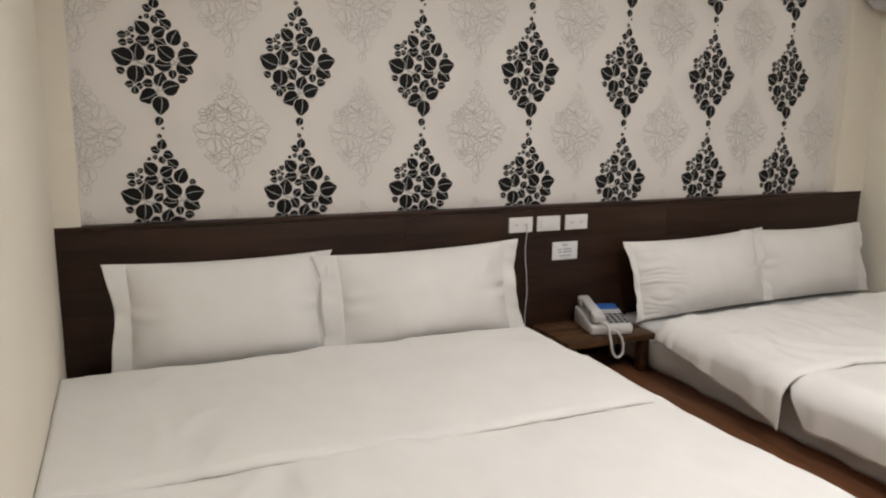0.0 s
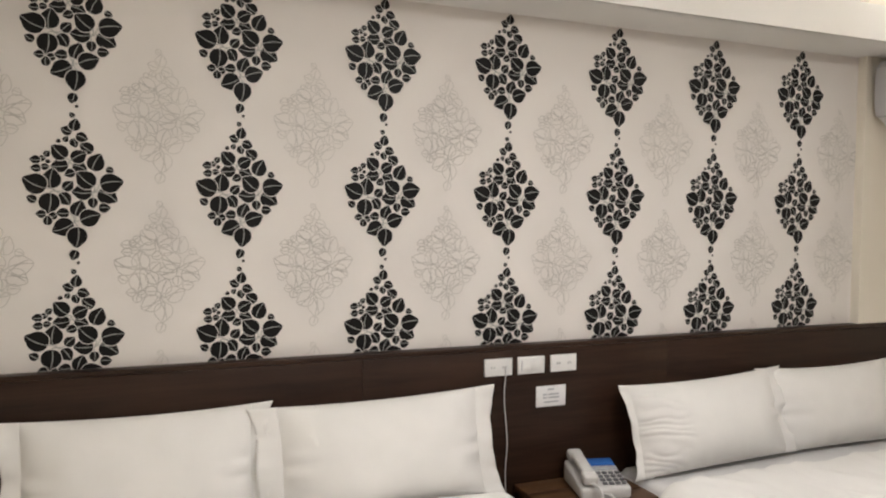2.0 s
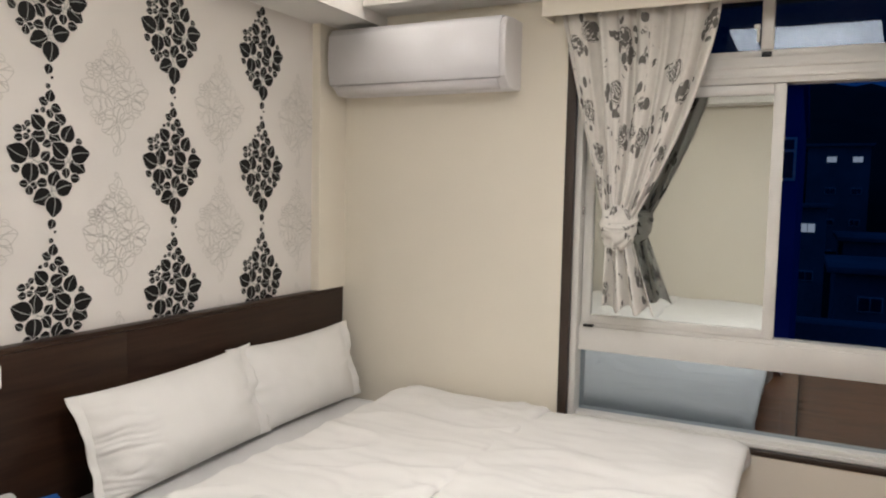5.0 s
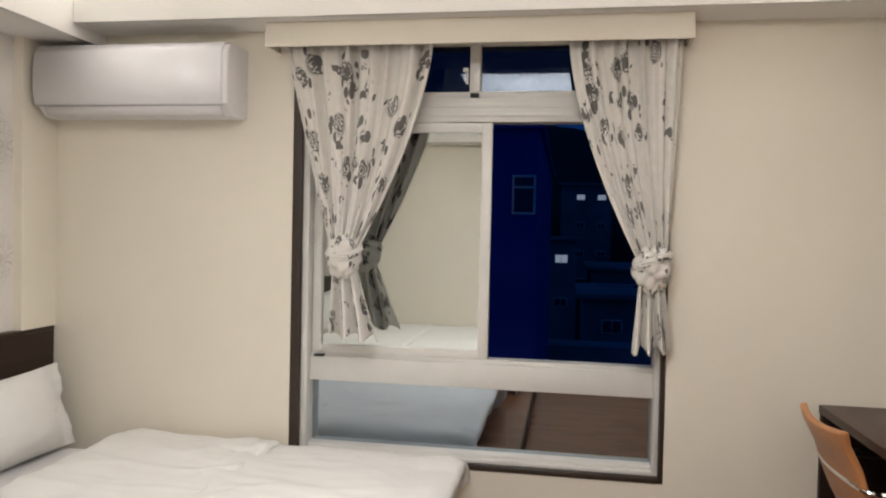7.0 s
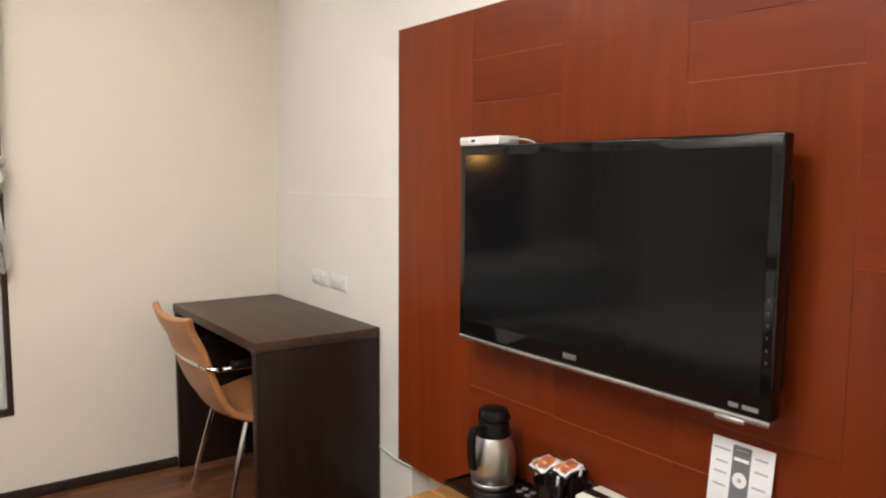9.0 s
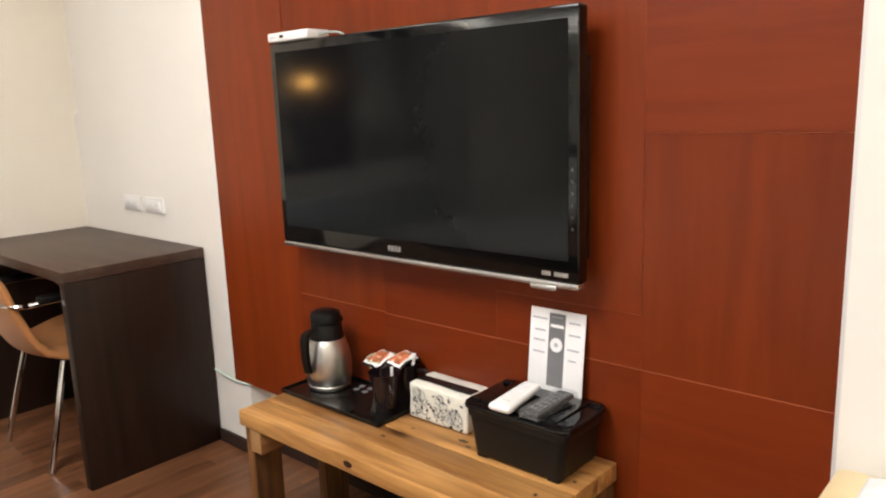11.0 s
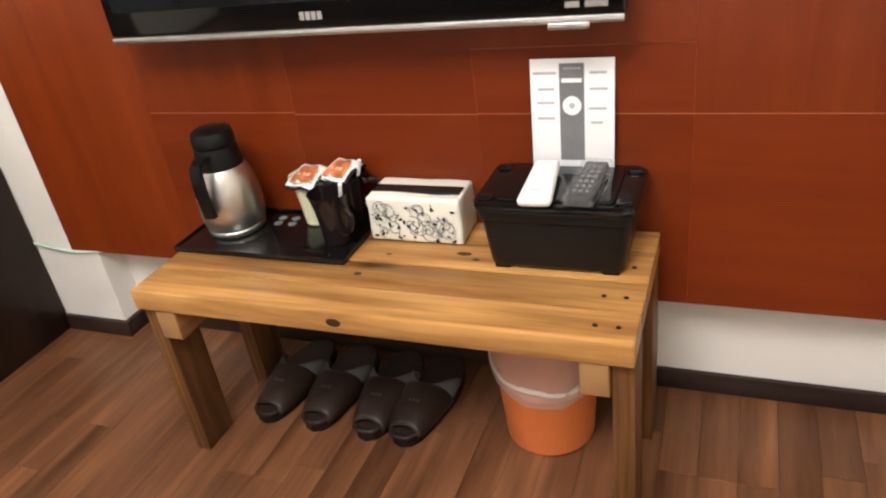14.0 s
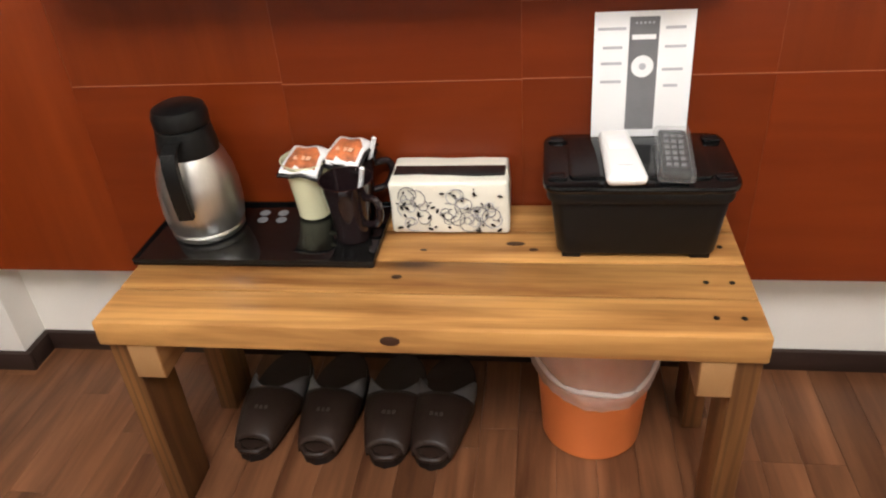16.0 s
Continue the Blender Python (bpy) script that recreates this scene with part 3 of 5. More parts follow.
# ---- air conditioner ----
ac = thing("air_conditioner", (XE, 2.58, 1.885), "white wall-mounted split air conditioner above the bed", "air conditioner")
prof = [(0.0, 1.905), (-0.06, 1.898), (-0.135, 1.900), (-0.185, 1.941), (-0.200, 1.948), (-0.212, 2.006), (-0.214, 2.106), (-0.205, 2.181), (-0.18, 2.211), (-0.12, 2.221), (0.0, 2.221)]
vs, fs = [], []
for y in (2.115, 3.06):
    vs += [Vector((XE + a, y, z)) for a, z in prof]
k = len(prof)
fs = [(i, i + 1, k + i + 1, k + i) for i in range(k - 1)] + [tuple(range(k))[::-1], tuple(range(k, 2 * k))]
body = raw("body", vs, fs, ACGREY, ac)
md = body.modifiers.new("edge", "BEVEL")
md.width, md.segments, md.angle_limit = 0.006, 2, radians(60)
fp = [(-0.188, 1.944), (-0.206, 1.948), (-0.219, 2.006), (-0.221, 2.106), (-0.212, 2.183), (-0.186, 2.215), (-0.12, 2.225)]
vs = [Vector((XE + a, y, z)) for y in (2.140, 3.058) for a, z in fp]
k = len(fp)
pan = raw("front_panel", vs, [(i, i + 1, k + i + 1, k + i) for i in range(k - 1)], ACWHITE, ac, "glossy white front panel")
thicken(pan, 0.006, 0)
vs = [Vector((XE + a, y, z)) for y in (2.16, 3.03) for a, z in ((-0.188, 1.939), (-0.165, 1.912), (-0.138, 1.899))]
fl = raw("flap", vs, [(0, 1, 4, 3), (1, 2, 5, 4)], ACGREY, ac, "grey-white air flap")
thicken(fl, 0.005, 0)
box("indicator", (XE - 0.2225, XE - 0.2205, 2.262, 2.272, 2.102, 2.112), glow("indicator_light", (0.6, 0.8, 1.0), 3.0), ac, 0, "lit pale blue indicator")

# ---- headboard and its fittings ----
hb = thing("headboard", (1.76, 3.12, PLAT), "long dark walnut veneer headboard along the wall", "headboard")
for i, (a, b) in enumerate(((XW + 0.001, 1.02), (1.021, 2.43), (2.431, 3.832))):
    box("board", (a, b, 3.095, YN - 0.001, PLAT, 0.885), DARKWOOD, hb, 0.001)
box("top_rail", (XW + 0.001, 3.832, 3.092, YN - 0.001, 0.886, 0.905), DARKWOOD, hb, 0.003)


def plate(x0, slots):
    th = thing("wall_socket" if slots else "light_switch", (x0 + 0.062, 3.09, 0.785), "white plastic socket plate on the headboard" if slots else "white plastic rocker switch plate on headboard", "socket" if slots else "switch", "plates on the headboard")
    box("plate", (x0, x0 + 0.124, 3.084, 3.094, 0.785, 0.856), PLASTIC, th, 0.003)
    if slots:
        for cx in (x0 + 0.036, x0 + 0.088):
            for dx in (-0.006, 0.006):
                box("slot", (cx + dx - 0.0012, cx + dx + 0.0012, 3.0825, 3.085, 0.816, 0.826), KEYGREY, th, 0)
    else:
        box("frame", (x0 + 0.014, x0 + 0.110, 3.081, 3.085, 0.797, 0.844), ACGREY, th, 0.001)
        box("rocker", (x0 + 0.016, x0 + 0.056, 3.077, 3.083, 0.800, 0.841), PLASTIC, th, 0.002)
        box("rocker", (x0 + 0.058, x0 + 0.108, 3.079, 3.083, 0.800, 0.841), PLASTIC, th, 0.002)


plate(1.522, True)
plate(1.672, False)
plate(1.825, True)
note = thing("notice_card", (1.83, 3.092, 0.64), "small white printed notice card on the headboard", "notice")
box("card", (1.762, 1.902, 3.090, 3.0945, 0.64, 0.727), PAPERWHITE, note, 0.001)
for i, (z, a, b) in enumerate(((0.712, 1.815, 1.845), (0.691, 1.792, 1.812), (0.691, 1.82, 1.868), (0.678, 1.792, 1.812), (0.678, 1.82, 1.870), (0.660, 1.80, 1.866))):
    box("print_line", (a, b, 3.0885, 3.0902, z - 0.003, z + 0.003), PALEINK, note, 0)
vs, fs = tube([(1.612, 3.082, 0.82), (1.613, 3.078, 0.79), (1.610, 3.084, 0.70), (1.618, 3.082, 0.60), (1.626, 3.083, 0.50), (1.620, 3.084, 0.40), (1.622, 3.082, 0.30)], 0.0025, 8)
tagged(raw("phone_cable", vs, fs, PHONE), "thin grey-white cable hanging from the socket", "cable")


# ---- beds ----
def bed(x0, x1, label, yf=1.10):
    th = thing("mattress", ((x0 + x1) / 2, 2.0, PLAT), label, "mattress", "two double beds on the platform")
    part("core", cube(bmesh.new(), x0 + 0.02, x1 - 0.02, yf, 3.085, PLAT, 0.335, 0.04, 4), SHEET, th)
    # fitted sheet: skirt and top with small ruckles

    def top(u, v):
        x, y = x0 + 0.005 + (x1 - x0 - 0.01) * u, yf - 0.015 + (3.085 - yf) * v
        e = min(u, 1 - u) * (x1 - x0)
        drop = 0.03 * max(0, 1 - e / 0.05) ** 2
        return Vector((x, y, 0.345 - drop + 0.004 * noise.noise(Vector((x * 5, y * 5, 3)))))
    vs, fs = sheet(top, 40, 50)
    thicken(raw("fitted_sheet", vs, fs, SHEET, th, "white fitted sheet", smooth="all"), 0.004)

    def skirt(u, v):
        y = 3.08 - (3.095 - yf) * u
        o = 0.006 * math.sin(46 * u + 3 * v) + 0.010 * noise.noise(Vector((u * 22, v * 2, x0)))
        return Vector((x0 + 0.008 + o - 0.018 * math.sin(math.pi * v), y, 0.322 - (0.322 - PLAT - 0.001) * v))
    vs, fs = sheet(skirt, 120, 8)
    thicken(raw("sheet_side", vs, fs, SHEET, th, "ruckled sheet side", smooth="all"), 0.004)
    return th


def over(s, length, r):
    """Where a cloth at arc position s over a bed of that length lies: along, and down."""
    if s < 0:
        a, d = over(length - s, length, r)
        return length - a, d
    if s <= length:
        return s, 0.0
    o = s - length
    k = min(o / r, math.pi / 2)
    return length + r * math.sin(k), r * (1 - math.cos(k)) + max(0, o - r * math.pi / 2)


def duvet(name, x0, x1, yh, yf, z, dl, dr, df, seed, parent, label="", puff=0.02, skew=0.0, hem=0.0, fine=1.0, lip=0.0):
    W, L = x1 - x0, yh - yf

    def fn(u, v):
        s = -dl(v) + (W + dl(v) + dr(v)) * u
        t = (L + df) * v
        ax, dx = over(s, W, 0.055)
        ay, dy = over(t, L, 0.055) if df else (t, 0.0)
        if lip and t > L:
            # the sewn hem stands out flat, then the cloth falls back under it
            o = t - L
            ay, dy = (L + o, 0.25 * o) if o < lip else (L + lip - 0.62 * (o - lip), 0.25 * lip + 0.78 * (o - lip))
        x, y = x0 + ax, yh - ay
        y += skew * (u - 0.5) * v
        n1 = noise.noise(Vector((x * 2.3, y * 2.3, seed)))
        n2 = noise.noise(Vector((x * 7 + n1 * 2, y * 4.5, seed + 9)))
        n3 = noise.noise(Vector((x * 19, y * 7 + n2, seed + 5)))
        crease = (1 - abs(noise.noise(Vector((x * 3.1 + n1, y * 2.2 + x, seed + 3))))) ** 6
        side = min(1, (dx + dy) / 0.06)
        h = puff * (0.5 + n1) + 0.010 * n2 * fine + 0.0035 * n3 * fine + 0.010 * crease * fine
        z0 = z + h * (1 - 0.7 * side) - dx - dy
        if side > 0.05:
            wob = side * fine * (0.005 * math.sin(y * 61 + x * 40 + 14 * n1 + seed) * (0.4 + n2) + 0.008 * n2 + 0.014 * n3)
            if s < 0:
                x -= wob + 0.02 * side
            elif s > W:
                x += wob + 0.02 * side
            if dy > 0:
                y -= wob + 0.02 * side
        head = 0.025 * max(0, 1 - v / 0.04) ** 2
        foot = hem * max(0, 1 - (1 - v) / 0.03) ** 2
        return Vector((x, y, max(z0 - head - foot, PLAT + 0.012)))
    vs, fs = sheet(fn, 150, 130)
    ob = raw(name, vs, fs, LINEN, parent, label, smooth="all")
    thicken(ob, 0.012)
    return ob


bed(-0.315, 1.49, "wide mattress in a white fitted sheet beside wall")
bed(2.155, 3.77, "wide mattress in white fitted sheet below the window", 1.17)
q = thing("duvet", (0.59, 1.9, 0.36), "smooth white cotton duvet with its head turned down", "duvet", "bed linen")
duvet("cover", -0.31, 1.505, 2.50, 1.06, 0.385, lambda v: 0.012, lambda v: 0.13 + 0.02 * v, 0.2, 2.0, q, fine=0.6)
duvet("turned_down_head", -0.315, 1.46, 2.86, 1.985, 0.405, lambda v: 0.012, lambda v: 0.05 + 0.15 * v, 0.0, 4.0, q, "turned-down head of the duvet", 0.012, -0.01, 0.016, 0.6)
q = thing("duvet", (2.95, 1.8, 0.36), "rumpled white cotton duvet spilling over the mattress edge", "duvet", "bed linen")
duvet("cover", 2.15, 3.74, 2.45, 1.115, 0.395, lambda v: 0.02 + 0.17 * min(1, max(0, (v - 0.30) / 0.08)) + 0.005 * math.sin(9 * v), lambda v: 0.12, 0.20, 7.0, q, puff=0.03, lip=0.06)
duvet("turned_down_head", 2.125, 3.745, 2.66, 1.93, 0.415, lambda v: 0.10 + 0.12 * v + 0.005 * math.sin(14 * v), lambda v: 0.06, 0.0, 11.0, q, "turned-down head of the duvet", 0.02, -0.06, 0.016, 1.25)


def pillow(cx, w, h, lean, yaw, seed, z=0.352, y=3.0, roll=0.0, left=0.055, right=0.055, puff=0.098, sag=0.05, ruck=0.0):
    """A flanged pillow; left and right are its flange widths, ruck the gathers at its left end."""
    th = thing("pillow", (cx, y, z), "white cotton pillow with a flat flange, against headboard", "pillow", "pillows against the headboard")
    m = Matrix.Translation((cx, y, z + h / 2 * math.cos(radians(lean)))) @ Matrix.Rotation(radians(yaw), 4, "Z") @ Matrix.Rotation(radians(-lean), 4, "X") @ Matrix.Rotation(radians(roll), 4, "Y")
    mid, reach, fz = (left - right) / 2, (w - left - right) / 2, 0.010

    def face(sign):
        def fn(u, v):
            a, b = 2 * u - 1, 2 * v - 1
            px, pz = a * reach, b * (h / 2 - fz)
            # sides drawn in between the corners, the top edge sagging
            px *= 1 - 0.035 * (1 - b * b)
            pz *= 1 - sag * (1 - a * a) * (1 if b > 0 else 0.3)
            t = puff * (max(0, 1 - abs(a) ** 3.4) ** 0.8) * (max(0, 1 - abs(b) ** 2.6) ** 0.62) * (1 - 0.15 * b)
            wr = noise.noise(Vector((px * 5 + seed, pz * 7, sign))) * 0.008 + noise.noise(Vector((px * 17 + seed, pz * 12 + 3 * px, sign + 4))) * 0.0028
            near = (abs(a) ** 5) * 0.009 * math.sin(b * 11 + seed + 2 * math.sin(b * 5))
            if ruck:
                k = max(0.0, -a - 0.45) / 0.55
                fold = math.sin(17 * b + 5 * noise.noise(Vector((a * 3, b * 2, seed))) + 6 * a)
                near += ruck * k * (1 - 0.5 * k) * (abs(fold) - 0.5) * (0.6 - 0.6 * b)
            return m @ Vector((mid + px, -sign * (t + (wr + near) * min(1, t / 0.02)), pz))
        return fn
    n = 64
    v1, f1 = sheet(face(1), n, n)
    v2, f2 = sheet(face(-1), n, n)
    k = len(v1)
    raw("cushion", v1 + v2, [f for f in f1] + [tuple(i + k for i in f[::-1]) for f in f2], LINEN2, th, smooth="all")

    def rim(side, fx):
        def fn(u, v):
            b = 2 * v - 1
            inner = (reach - 0.006) * (1 - 0.035 * (1 - b * b))
            px = mid + side * (inner + (fx + 0.006) * u)
            pz = b * (h / 2 - fz) * (1 + 0.02 * u)
            wv = 0.012 * u * math.sin(b * 6 + seed) + 0.012 * u * noise.noise(Vector((b * 4, seed, side)))
            return m @ Vector((px + side * 0.016 * u * b ** 4 + 0.006 * u * math.sin(b * 5 + seed), wv, pz))
        return fn
    for side, fx in ((-1, left), (1, right)):
        vs, fs = sheet(rim(side, fx), 8, 50)
        thicken(raw("flange", vs, fs, LINEN2, th, "flat pillowcase flange", smooth="all"), 0.004, 0)
    return th


pillow(0.250, 0.835, 0.435, 12, 0, 1.0, roll=0.0, left=0.06)
pillow(1.065, 0.92, 0.425, 13, 0, 5.0, y=2.985, roll=-1.0, left=0.085, right=0.06)
pillow(2.575, 0.89, 0.405, 17, 1, 9.0, y=2.965, roll=-1.4, left=0.03, right=0.055, puff=0.112, sag=0.07, ruck=0.03)
pillow(3.335, 0.84, 0.405, 15, -2, 14.0, y=2.985, roll=-0.4, sag=0.075)

# ---- nightstand and telephone ----
NZ = 0.335
ns = thing("nightstand", (1.9, 2.93, PLAT), "low brown wooden bedside table between the beds", "bedside table")
for i, (a, b) in enumerate(((2.765, 2.868), (2.870, 2.975), (2.977, 3.083))):
    box("top_plank", (1.66, 2.135, a, b, NZ - 0.032, NZ), OLDPINE, ns, 0.004)
for x in (1.675, 2.075):
    for y in (2.785, 3.03):
        box("leg", (x, x + 0.045, y, y + 0.045, PLAT + 0.001, NZ - 0.033), OLDPINE, ns, 0.003)
box("rail", (1.72, 2.075, 3.04, 3.06, NZ - 0.075, NZ - 0.033), OLDPINE, ns, 0.002)

ph = thing("telephone", (1.94, 2.915, NZ), "grey-white desk telephone with a blue display", "telephone")
pm = Matrix.Translation((1.945, 2.915, NZ)) @ Matrix.Rotation(radians(-14), 4, "Z") @ Matrix.Scale(1.14, 4)
bm = bmesh.new()
cube(bm, -0.09, 0.09, -0.105, 0.105, 0.0, 0.044, 0.014, 3)
for v in bm.verts:
    if v.co.z > 0.025:
        v.co.z += 0.035 * (v.co.y + 0.105) / 0.21
bmesh.ops.transform(bm, matrix=pm, verts=bm.verts)
part("base", bm, PHONE, ph)
tilt = pm @ Matrix.Translation((0, 0, 0.0465 + 0.0175)) @ Matrix.Rotation(radians(9.46), 4, "X")
box("display", (-0.012, 0.082, 0.040, 0.092, -0.001, 0.002), BLUELCD, ph, 0.001, "blue display", m=tilt)
box("display_band", (-0.012, 0.082, 0.010, 0.036, -0.001, 0.0018), PALEINK, ph, 0.001, m=tilt)
for r in range(4):
    for c in range(4):
        box("key", (-0.008 + c * 0.023, 0.009 + c * 0.023, -0.092 + r * 0.024, -0.078 + r * 0.024, -0.001, 0.004), KEYGREY, ph, 0.0015, m=tilt)
grip_m = tilt @ Matrix.Translation((-0.055, 0, 0))
vs, fs = [], []
bm = bmesh.new()
cube(bm, -0.027, 0.027, -0.105, -0.055, 0.002, 0.040, 0.012, 3)
cube(bm, -0.027, 0.027, 0.055, 0.105, 0.002, 0.040, 0.012, 3)
cube(bm, -0.021, 0.021, -0.075, 0.075, 0.020, 0.044, 0.010, 3)
bmesh.ops.transform(bm, matrix=grip_m, verts=bm.verts)
part("handset", bm, PHONE, ph)
a, c = grip_m @ Vector((0, -0.10, 0.012)), pm @ Vector((-0.02, -0.105, 0.02))
line = [a, a + Vector((0.012, -0.045, -0.01)), Vector((a.x + 0.02, 2.752, NZ - 0.005)), Vector((a.x + 0.03, 2.748, NZ - 0.06)), Vector((a.x + 0.055, 2.745, NZ - 0.085)), Vector((a.x + 0.085, 2.748, NZ - 0.065)), Vector((a.x + 0.08, 2.752, NZ - 0.005)), c + Vector((0.015, -0.04, 0.01)), c]
vs, fs = tube(line, 0.0065, 10, steps=10)
raw("coiled_cord", vs, fs, PHONE, ph, "hanging coiled cord")

# ---- desk and chair ----
desk = thing("desk", (3.38, -0.65, 0), "dark walnut veneer writing desk in the corner", "desk")
box("desktop", (2.912, 3.843, -0.889, -0.41, 0.690, 0.725), DESKTOP_LIT, desk, 0.002)
box("side_panel", (2.912, 2.950, -0.889, -0.411, 0.0, 0.689), DARKWOOD_V_SHADE, desk, 0.002)
box("side_panel", (3.805, 3.833, -0.875, -0.411, 0.0, 0.689), DARKWOOD_V_SHADE, desk, 0.002)
box("back_panel", (2.951, 3.804, -0.879, -0.862, 0.10, 0.689), DARKWOOD, desk, 0.001)

ch = thing("chair", (3.35, -0.45, 0), "tan leather chair with chrome legs pushed under desk", "chair")
back = [(-0.262, 0.79), (-0.275, 0.74), (-0.315, 0.66), (-0.342, 0.57), (-0.374, 0.49), (-0.416, 0.408), (-0.480, 0.378), (-0.58, 0.405), (-0.68, 0.425), (-0.74, 0.42), (-0.765, 0.40)]


def shell(u, v):
    t = v * (len(back) - 1)
    i = min(int(t), len(back) - 2)
    f = t - i
    y = back[i][0] * (1 - f) + back[i + 1][0] * f
    z = back[i][1] * (1 - f) + back[i + 1][1] * f
    w = 0.205 * (1 + 0.05 * max(0, 1 - v / 0.15) - 0.08 * max(0, (v - 0.88) / 0.12) ** 2)
    a = 2 * u - 1
    y -= 0.022 * (1 - a * a) * (1 - v) * -1
    return Vector((3.345 + a * w, y, z - 0.018 * (1 - a * a) * max(0, 1 - v / 0.15) + (0.014 * a * a if v > 0.45 else 0)))


vs, fs = sheet(shell, 24, 40)
ob = raw("seat_shell", vs, fs, LEATHER, ch, "curved tan leather seat and back", smooth="all")
thicken(ob, 0.026, 0)
md = ob.modifiers.new("round", "BEVEL")
md.width, md.segments, md.angle_limit = 0.010, 3, radians(50)
for x, s in ((3.145, 1), (3.545, -1)):
    vs, fs = tube([(x + s * 0.03, -0.475, 0.372), (x + s * 0.022, -0.45, 0.28), (x + s * 0.008, -0.408, 0.12), (x, -0.378, 0.004)], 0.010, 10)
    raw("leg", vs, fs, CHROME, ch)
    vs, fs = tube([(x + s * 0.03, -0.66, 0.395), (x + s * 0.02, -0.70, 0.30), (x, -0.77, 0.12), (x - s * 0.005, -0.80, 0.004)], 0.010, 10)
    raw("leg", vs, fs, CHROME, ch)
    vs, fs = tube([(x + s * 0.03, -0.475, 0.372), (x + s * 0.03, -0.58, 0.382), (x + s * 0.03, -0.66, 0.395)], 0.009, 8)
    raw("seat_rail", vs, fs, CHROME, ch)
    vs, fs = tube([(x - s * 0.02, -0.375, 0.595), (x - s * 0.028, -0.45, 0.60), (x - s * 0.028, -0.60, 0.59), (x - s * 0.02, -0.66, 0.52), (x + s * 0.02, -0.67, 0.40)], 0.009, 8)
    raw("arm_tube", vs, fs, CHROME, ch)
    box("armrest", (x - s * 0.028 - 0.02, x - s * 0.028 + 0.02, -0.62, -0.40, 0.595, 0.622), BLACKPL, ch, 0.008, "black armrest pad")
vs, fs = tube([(3.125, -0.375, 0.595), (3.13, -0.335, 0.60), (3.20, -0.312, 0.605), (3.345, -0.300, 0.607), (3.49, -0.312, 0.605), (3.56, -0.335, 0.60), (3.565, -0.375, 0.595)], 0.008, 10)
raw("back_bar", vs, fs, CHROME, ch, "chrome bar round the back")


def outlet(x0):
    th = thing("wall_socket", (x0 + 0.06, -0.893, 0.828), "white plastic socket plate on the wall over desk", "socket", "sockets over the desk")
    box("plate", (x0, x0 + 0.135, -0.892, -0.884, 0.826, 0.884), PLASTIC, th, 0.003)
    box("insert", (x0 + 0.02, x0 + 0.115, -0.8845, -0.881, 0.838, 0.872), PLASTIC, th, 0.001)
    for cx in (x0 + 0.045, x0 + 0.09):
        box("slot", (cx - 0.004, cx - 0.002, -0.8815, -0.8805, 0.85, 0.86), PALEINK, th, 0)
        box("slot", (cx + 0.002, cx + 0.004, -0.8815, -0.8805, 0.85, 0.86), PALEINK, th, 0)


outlet(3.330)
outlet(3.157)

# ---- red boards on the south wall ----
boards = thing("wall_panelling", (1.83, -0.90, 0.265), "red-brown cherry boards covering the television wall", "wall panel")
COLS = [(0.882, 1.248, (0.635, 1.12), "HVH"), (1.248, 1.62, (0.635, 0.752, 1.488, 1.615), "HHVHH"), (1.62, 2.004, (0.634, 1.12), "HHV"),
        (2.004, 2.37, (0.638, 1.498, 1.625), "HVHH"), (2.37, 2.782, (), "V")]
for x0, x1, cuts, grain in COLS:
    zs = (0.264, *cuts, 1.775)
    for j, g in enumerate(grain):
        lift = 0.0015 * ((j + 1) % 2)
        box("board", (x0 + 0.0001, x1 - 0.0001, -0.9005, -0.8895 + lift, zs[j] + 0.0005, zs[j + 1] - 0.0005), REDWOOD_V if g == "V" else REDWOOD_H, boards, 0.0002, seg=1)
# pale backing sheet; its colour gives the joints their painted glint
box("board_edge", (0.883, 2.781, -0.9015, -0.8898, 0.266, 1.773), SEAM_GLINT, boards, 0, "pale backing that paints a glint into the joints")
struct("trim", (0.8695, 0.8815, -0.9005, -0.884, 0.26, 2.31), ALU, "thin grey corner strip", 0.001)
vs, fs = tube([(2.915, -0.888, 0.275), (2.86, -0.886, 0.268), (2.78, -0.884, 0.262), (2.70, -0.89, 0.263), (2.60, -0.905, 0.268)], 0.004, 8)
tagged(raw("green_cable", vs, fs, mat("pale_green_cable", (0.55, 0.68, 0.60), 0.4)), "pale green cable along the wall", "cable")

# ---- television ----
TX0, TX1, TZ0, TZ1, TY = 1.343, 2.318, 0.808, 1.368, -0.803
tv = thing("television", (1.83, -0.84, 0.81), "black flat television mounted on the red boards", "television")
box("back_case", (TX0 + 0.014, TX1 - 0.014, -0.878, -0.832, TZ0 + 0.05, TZ1 - 0.09), BLACKPL, tv, 0.01)
box("wall_mount", (1.60, 2.06, -0.888, -0.865, 0.95, 1.25), BLACKPL, tv, 0.004)
bm = bmesh.new()
cube(bm, TX0, TX1, -0.838, TY, TZ0 + 0.012, TZ1, 0.006, 3)
part("bezel", bm, BLACKGLOSS, tv)
box("screen", (TX0 + 0.024, TX1 - 0.024, TY - 0.002, TY + 0.0012, TZ0 + 0.058, TZ1 - 0.026), SCREEN, tv, 0)
box("bottom_strip", (TX0 + 0.001, TX1 - 0.001, -0.832, TY + 0.002, TZ0, TZ0 + 0.0125), SILVER, tv, 0.003, "silver strip along the bottom")
box("sensor", (1.395, 1.46, -0.82, TY + 0.005, TZ0 - 0.008, TZ0 + 0.003), SILVER, tv, 0.003, "silver button lip")
